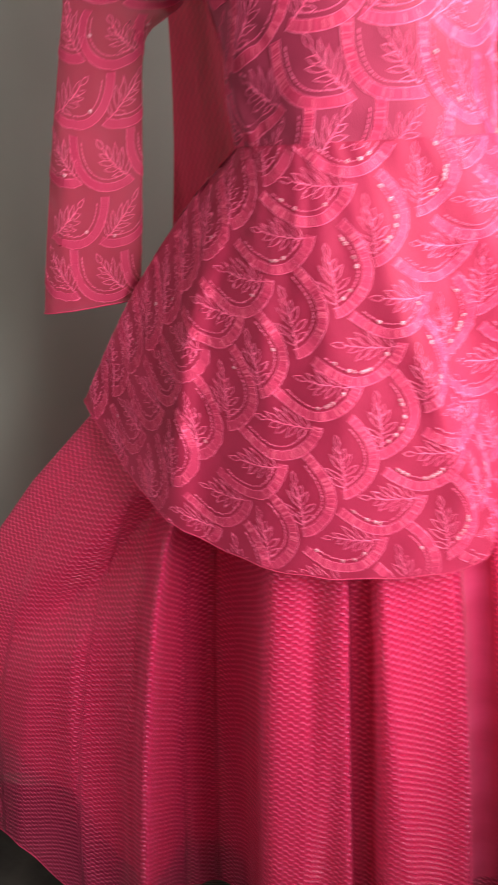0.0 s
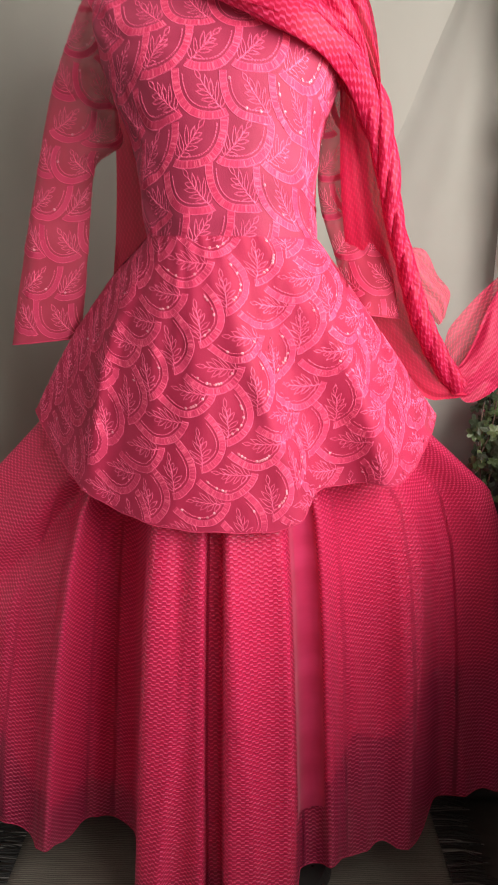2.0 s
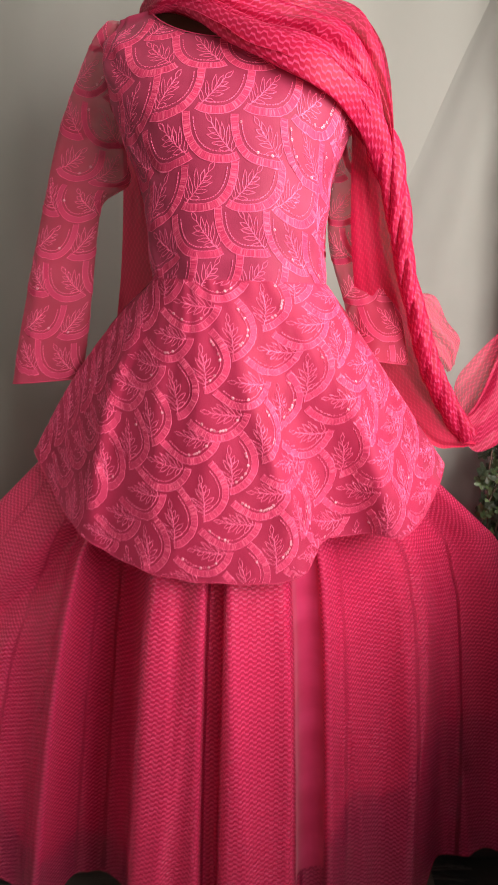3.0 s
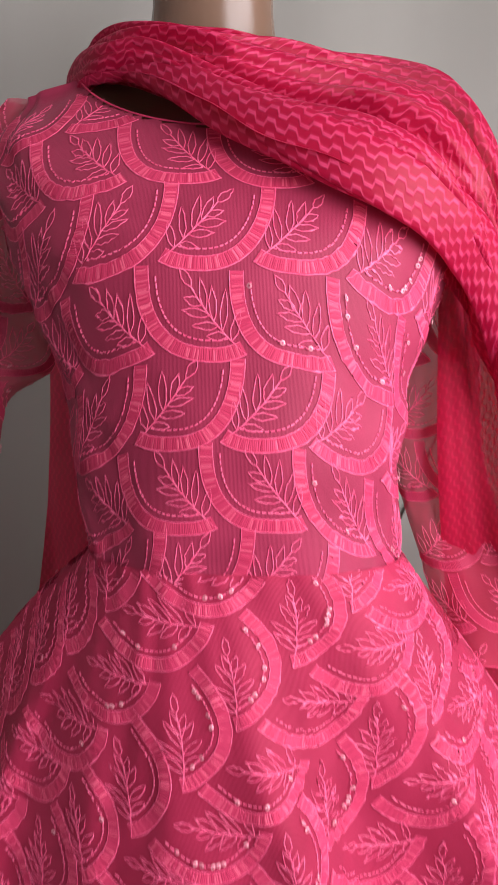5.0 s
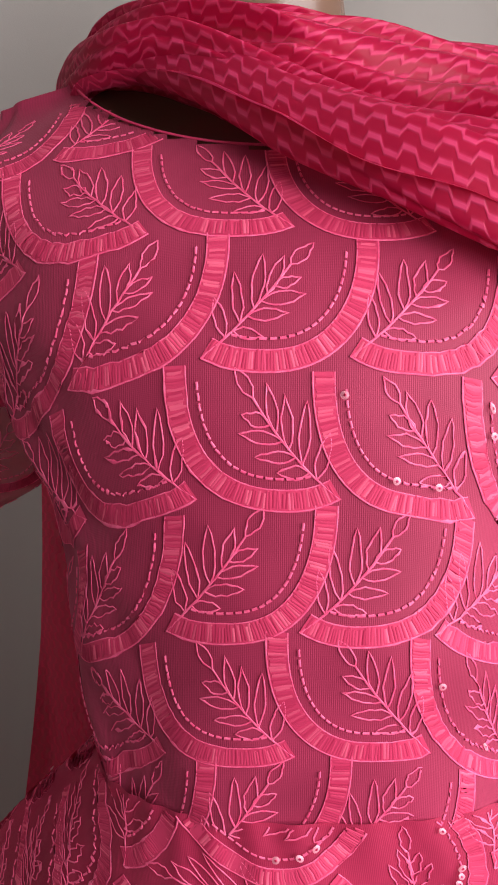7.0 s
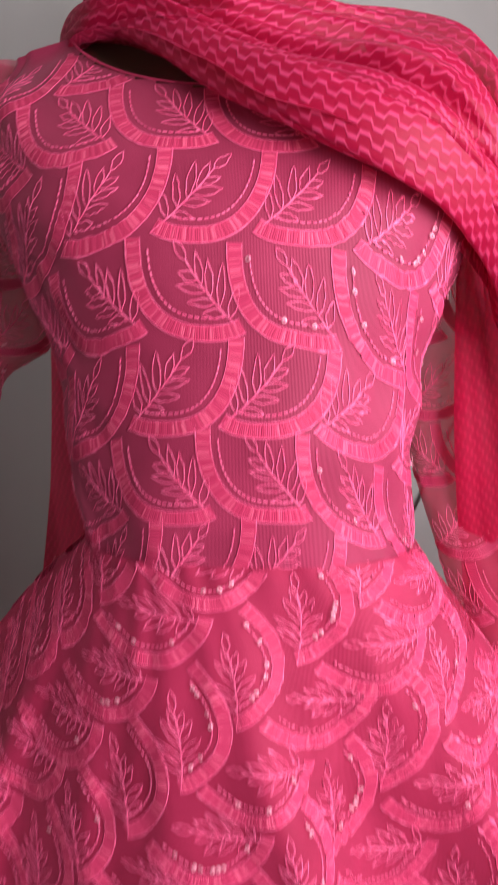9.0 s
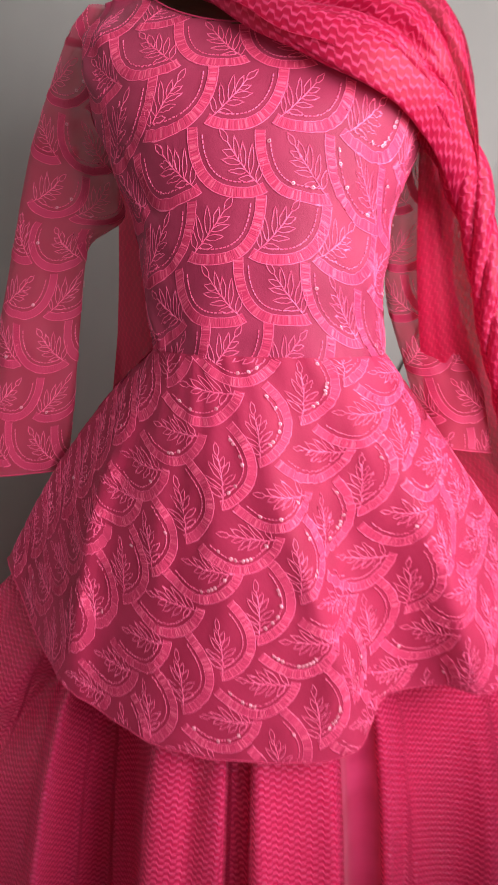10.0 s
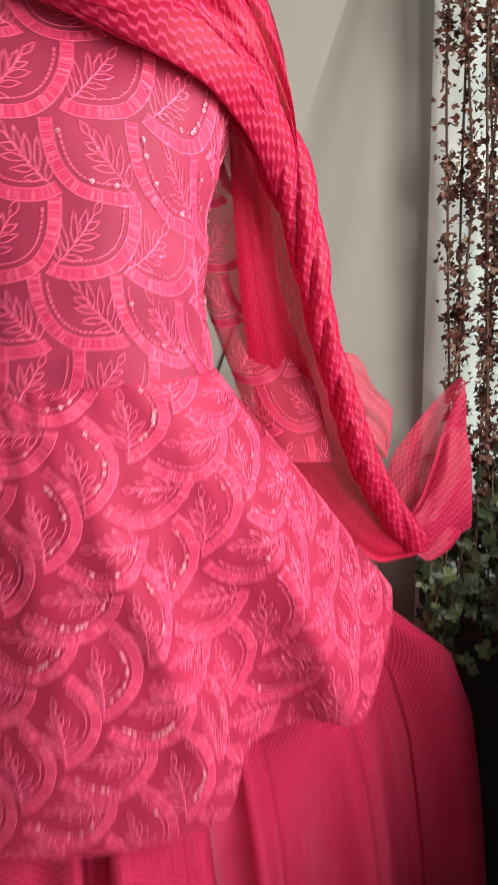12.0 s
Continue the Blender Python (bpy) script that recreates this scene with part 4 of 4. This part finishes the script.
bundle("arm_fall", [(0.262, 0.868, 1.335), (0.300, 0.872, 1.298), (0.326, 0.885, 1.250), (0.344, 0.897, 1.195), (0.355, 0.905, 1.143), (0.368, 0.912, 1.09), (0.386, 0.92, 1.042), (0.415, 0.938, 0.962), (0.455, 0.96, 0.893), (0.492, 0.972, 0.842)],
       ([0, 0.08, 0.18, 0.30, 0.42, 0.6, 0.8, 1.0], [0.014, 0.023, 0.026, 0.021, 0.016, 0.016, 0.019, 0.018]), 0.026, 2.0, 0.36, 30.0, 8.0, "gathered scarf falling in twisted folds along the sleeve")
bundle("front_fold", [(-0.036, 0.985, 1.450), (-0.028, 0.925, 1.462), (0.000, 0.875, 1.460), (0.05, 0.832, 1.436), (0.10, 0.797, 1.402), (0.15, 0.776, 1.377), (0.205, 0.773, 1.353), (0.250, 0.796, 1.333), (0.285, 0.832, 1.306), (0.312, 0.862, 1.264), (0.330, 0.900, 1.20)],
       ([0, 0.3, 0.55, 0.75, 0.9, 1.0], [0.012, 0.015, 0.021, 0.023, 0.016, 0.005]), 0.009, 1.0, 0.12, 1.5, 3.0, "broad flat fold of the scarf across the chest")
drape("collar_layer", [(-0.042, 1.02, 1.430), (-0.034, 0.955, 1.445), (-0.004, 0.895, 1.448), (0.05, 0.86, 1.425), (0.12, 0.82, 1.37), (0.20, 0.81, 1.325), (0.255, 0.84, 1.30), (0.295, 0.885, 1.265)],
      [(-0.034, 1.05, 1.448), (-0.024, 1.0, 1.470), (0.012, 0.945, 1.478), (0.07, 0.897, 1.462), (0.16, 0.938, 1.458), (0.25, 0.970, 1.456), (0.300, 0.96, 1.405), (0.316, 0.94, 1.33)], 90, 60, 3.4, 0.010, 0.012, 40.0, "under layer of the gathered scarf", (0.05, -1, 0.35))
drape("under_swag", [(0.274, 0.922, 1.30), (0.281, 0.930, 1.16), (0.298, 0.955, 1.05), (0.322, 0.988, 0.955), (0.372, 0.986, 0.890), (0.435, 0.974, 0.828), (0.474, 0.972, 0.824), (0.508, 0.975, 0.828)],
      [(0.320, 0.920, 1.30), (0.346, 0.925, 1.19), (0.362, 0.940, 1.10), (0.392, 0.962, 1.03), (0.422, 0.970, 0.955), (0.463, 0.98, 0.89), (0.505, 0.985, 0.838)], 80, 30, 1.6, 0.006, 0.004, 14.0, "deep pink scarf layer beside the sleeve", (0, -1, 0), 0.12, scarf_double)
drape("pinned_end", [(0.478, 0.972, 0.862), (0.495, 0.972, 0.828), (0.512, 0.972, 0.818), (0.540, 0.980, 0.828), (0.574, 0.992, 0.848)],
      [(0.496, 0.990, 0.882), (0.510, 0.992, 0.905), (0.526, 0.996, 0.942), (0.546, 1.0, 0.988), (0.564, 1.004, 1.030)], 60, 40, 1.3, 0.009, 0.006, 21.0, "scarf end pinned up against the vines", (0, -1, 0.1))
drape("pinned_fold", [(0.486, 1.004, 0.862), (0.508, 1.006, 0.872), (0.525, 1.008, 0.895), (0.541, 1.010, 0.932), (0.557, 1.012, 0.980), (0.565, 1.010, 1.028)],
      [(0.474, 1.02, 0.898), (0.480, 1.02, 0.934), (0.500, 1.022, 0.962), (0.525, 1.02, 0.992), (0.548, 1.014, 1.016), (0.564, 1.009, 1.031)], 50, 20, 1.0, 0.005, 0.003, 25.0, "sheer scarf end turned back", (0, -1, 0.1), 0.12, scarf_sheer)
drape("ruffled_edge", [(0.388, 0.985, 1.060), (0.400, 0.985, 1.02), (0.428, 0.985, 0.975), (0.455, 0.985, 0.945)],
      [(0.402, 1.01, 1.070), (0.430, 1.01, 1.064), (0.452, 1.01, 1.026), (0.477, 1.01, 0.996), (0.468, 1.0, 0.958)], 60, 24, 0.8, 0.006, 0.004, 28.0, "thin sheer ruffled scarf edge", (0, -1, 0.1), 1.6, scarf_sheer)
drape("back_fall", [(-0.085, 1.07, 1.30), (-0.088, 1.08, 1.15), (-0.10, 1.09, 1.00), (-0.12, 1.10, 0.86)],
      [(0.02, 1.05, 1.30), (0.02, 1.06, 1.15), (0.03, 1.07, 1.00), (0.03, 1.08, 0.86)], 50, 24, 1.8, 0.012, 0.0, 33.0, "scarf end hanging down behind the back", (0, -1, 0), 0.12, scarf_double)

# ---- plants beside the dress ----
planter = tagged(new("planter"), "tall black square planter standing beside the skirt", "planter")
bm = bmesh.new()
box(bm, (0.60, 1.13, FLOOR), (0.91, 1.188, 0.66), 0.012)
part("planter_body", bm, black_metal, planter)
bm = bmesh.new()
box(bm, (0.592, 1.122, 0.66), (0.915, 1.194, 0.69), 0.006)
part("planter_rim", bm, black_metal, planter)


def small_leaf(rng, at, size):
    """One curled dry leaf with three lobes."""
    m = Euler((rng.uniform(0, 6.3), rng.uniform(0, 6.3), rng.uniform(0, 6.3))).to_matrix()
    shape = [(0, 0, 0), (-0.28, 0.12, 0.12), (-0.46, 0.5, 0.24), (-0.2, 0.55, 0.08), (0.05, 1.1, 0.2), (0.22, 0.6, 0.08), (0.44, 0.42, 0.2), (0.26, 0.1, 0.1), (0.0, 0.45, -0.05)]
    v = [tuple(Vector(at) + m @ (Vector(p) * size)) for p in shape]
    return v, [(8, i, (i + 1) % 8) for i in range(8)]


for k in range(19):
    rng = np.random.default_rng(100 + k)
    x, y = 0.614 + 0.0135 * k + rng.uniform(-0.007, 0.007), 1.12 + rng.uniform(0, 0.06)
    low = rng.uniform(0.60, 0.74)
    vine = tagged(new("hanging_vine"), "thin hanging vine with small dry reddish-brown leaves", "vine", "vines hanging by the curtain")
    pts = spline([(x + rng.uniform(-0.012, 0.012) * (1 if q else 0), y + rng.uniform(-0.01, 0.01), z) for q, z in enumerate(np.linspace(2.3, low, 7))], 50)
    v, f = tube(pts, 0.0018, 4)
    mesh_object("stem", v, f, stem_mat, vine)
    bits = []
    knots = rng.uniform(low, 2.25, 34)
    for _ in range(950):
        z = float(np.clip(knots[rng.integers(34)] + rng.normal(0, 0.016), low, 2.25)) if rng.random() < 0.72 else rng.uniform(low, 2.25)
        q = np.array([np.interp(-z, -pts[:, 2], pts[:, c]) for c in (0, 1)] + [z])
        q += (*(rng.normal(0, 1, 2) * (0.0035 + 0.006 * abs(noise.noise((z * 14, k * 3.1, 0))) * 2)), 0)
        bits.append(small_leaf(rng, q, rng.uniform(0.005, 0.014)))
    v, f = joined(bits)
    tagged(mesh_object("leaves", v, f, dry_leaf, vine, smooth=False), kind="stuff")


def ivy_mesh():
    bm = bmesh.new()
    out = []
    for k in range(30):
        a = 2 * math.pi * k / 30
        r = 0.55 + 0.45 * abs(math.cos(2.5 * (a - math.pi / 2))) ** 1.3
        r *= 1.0 + 0.25 * math.sin(a)
        out.append((r * math.cos(a), r * math.sin(a), -0.18 * r * r + 0.05 * math.cos(5 * a)))
    c = bm.verts.new((0, 0, 0.05))
    vs = [bm.verts.new(p) for p in out]
    for k in range(30):
        bm.faces.new((c, vs[k], vs[(k + 1) % 30]))
    me = bpy.data.meshes.new("ivy_leaf")
    bm.to_mesh(me)
    bm.free()
    me.materials.append(ivy_leaf)
    return me


ivy = tagged(new("ivy_plant"), "trailing green ivy with lobed leaves in the planter", "plant")
ivy_shape = ivy_mesh()
rng = np.random.default_rng(77)
trails = []
for k in range(8):
    x = 0.568 + 0.022 * k
    end = (x + rng.uniform(-0.05, 0.02), 1.085 + rng.uniform(-0.02, 0.02), rng.uniform(0.60, 0.72))
    trail = spline([(x + 0.05, 1.16, 0.70), (x + 0.02, 1.13, rng.uniform(0.76, 0.90)), (x, 1.095, 0.76), end], 16)
    trails.append(tube(trail, 0.0016, 4))
    for q in trail[3:]:
        for _ in range(3):
            leaf = new("ivy_leaf", ivy_shape)
            leaf.parent = ivy
            leaf.matrix_basis = Matrix.LocRotScale(Vector(q + rng.normal(0, 0.014, 3)), Euler((radians(rng.uniform(30, 110)), radians(rng.uniform(-40, 40)), radians(rng.uniform(-60, 60)))), Vector([rng.uniform(0.008, 0.017)] * 3))
for v, f in trails:
    mesh_object("ivy_stem", v, f, stem_mat, ivy)
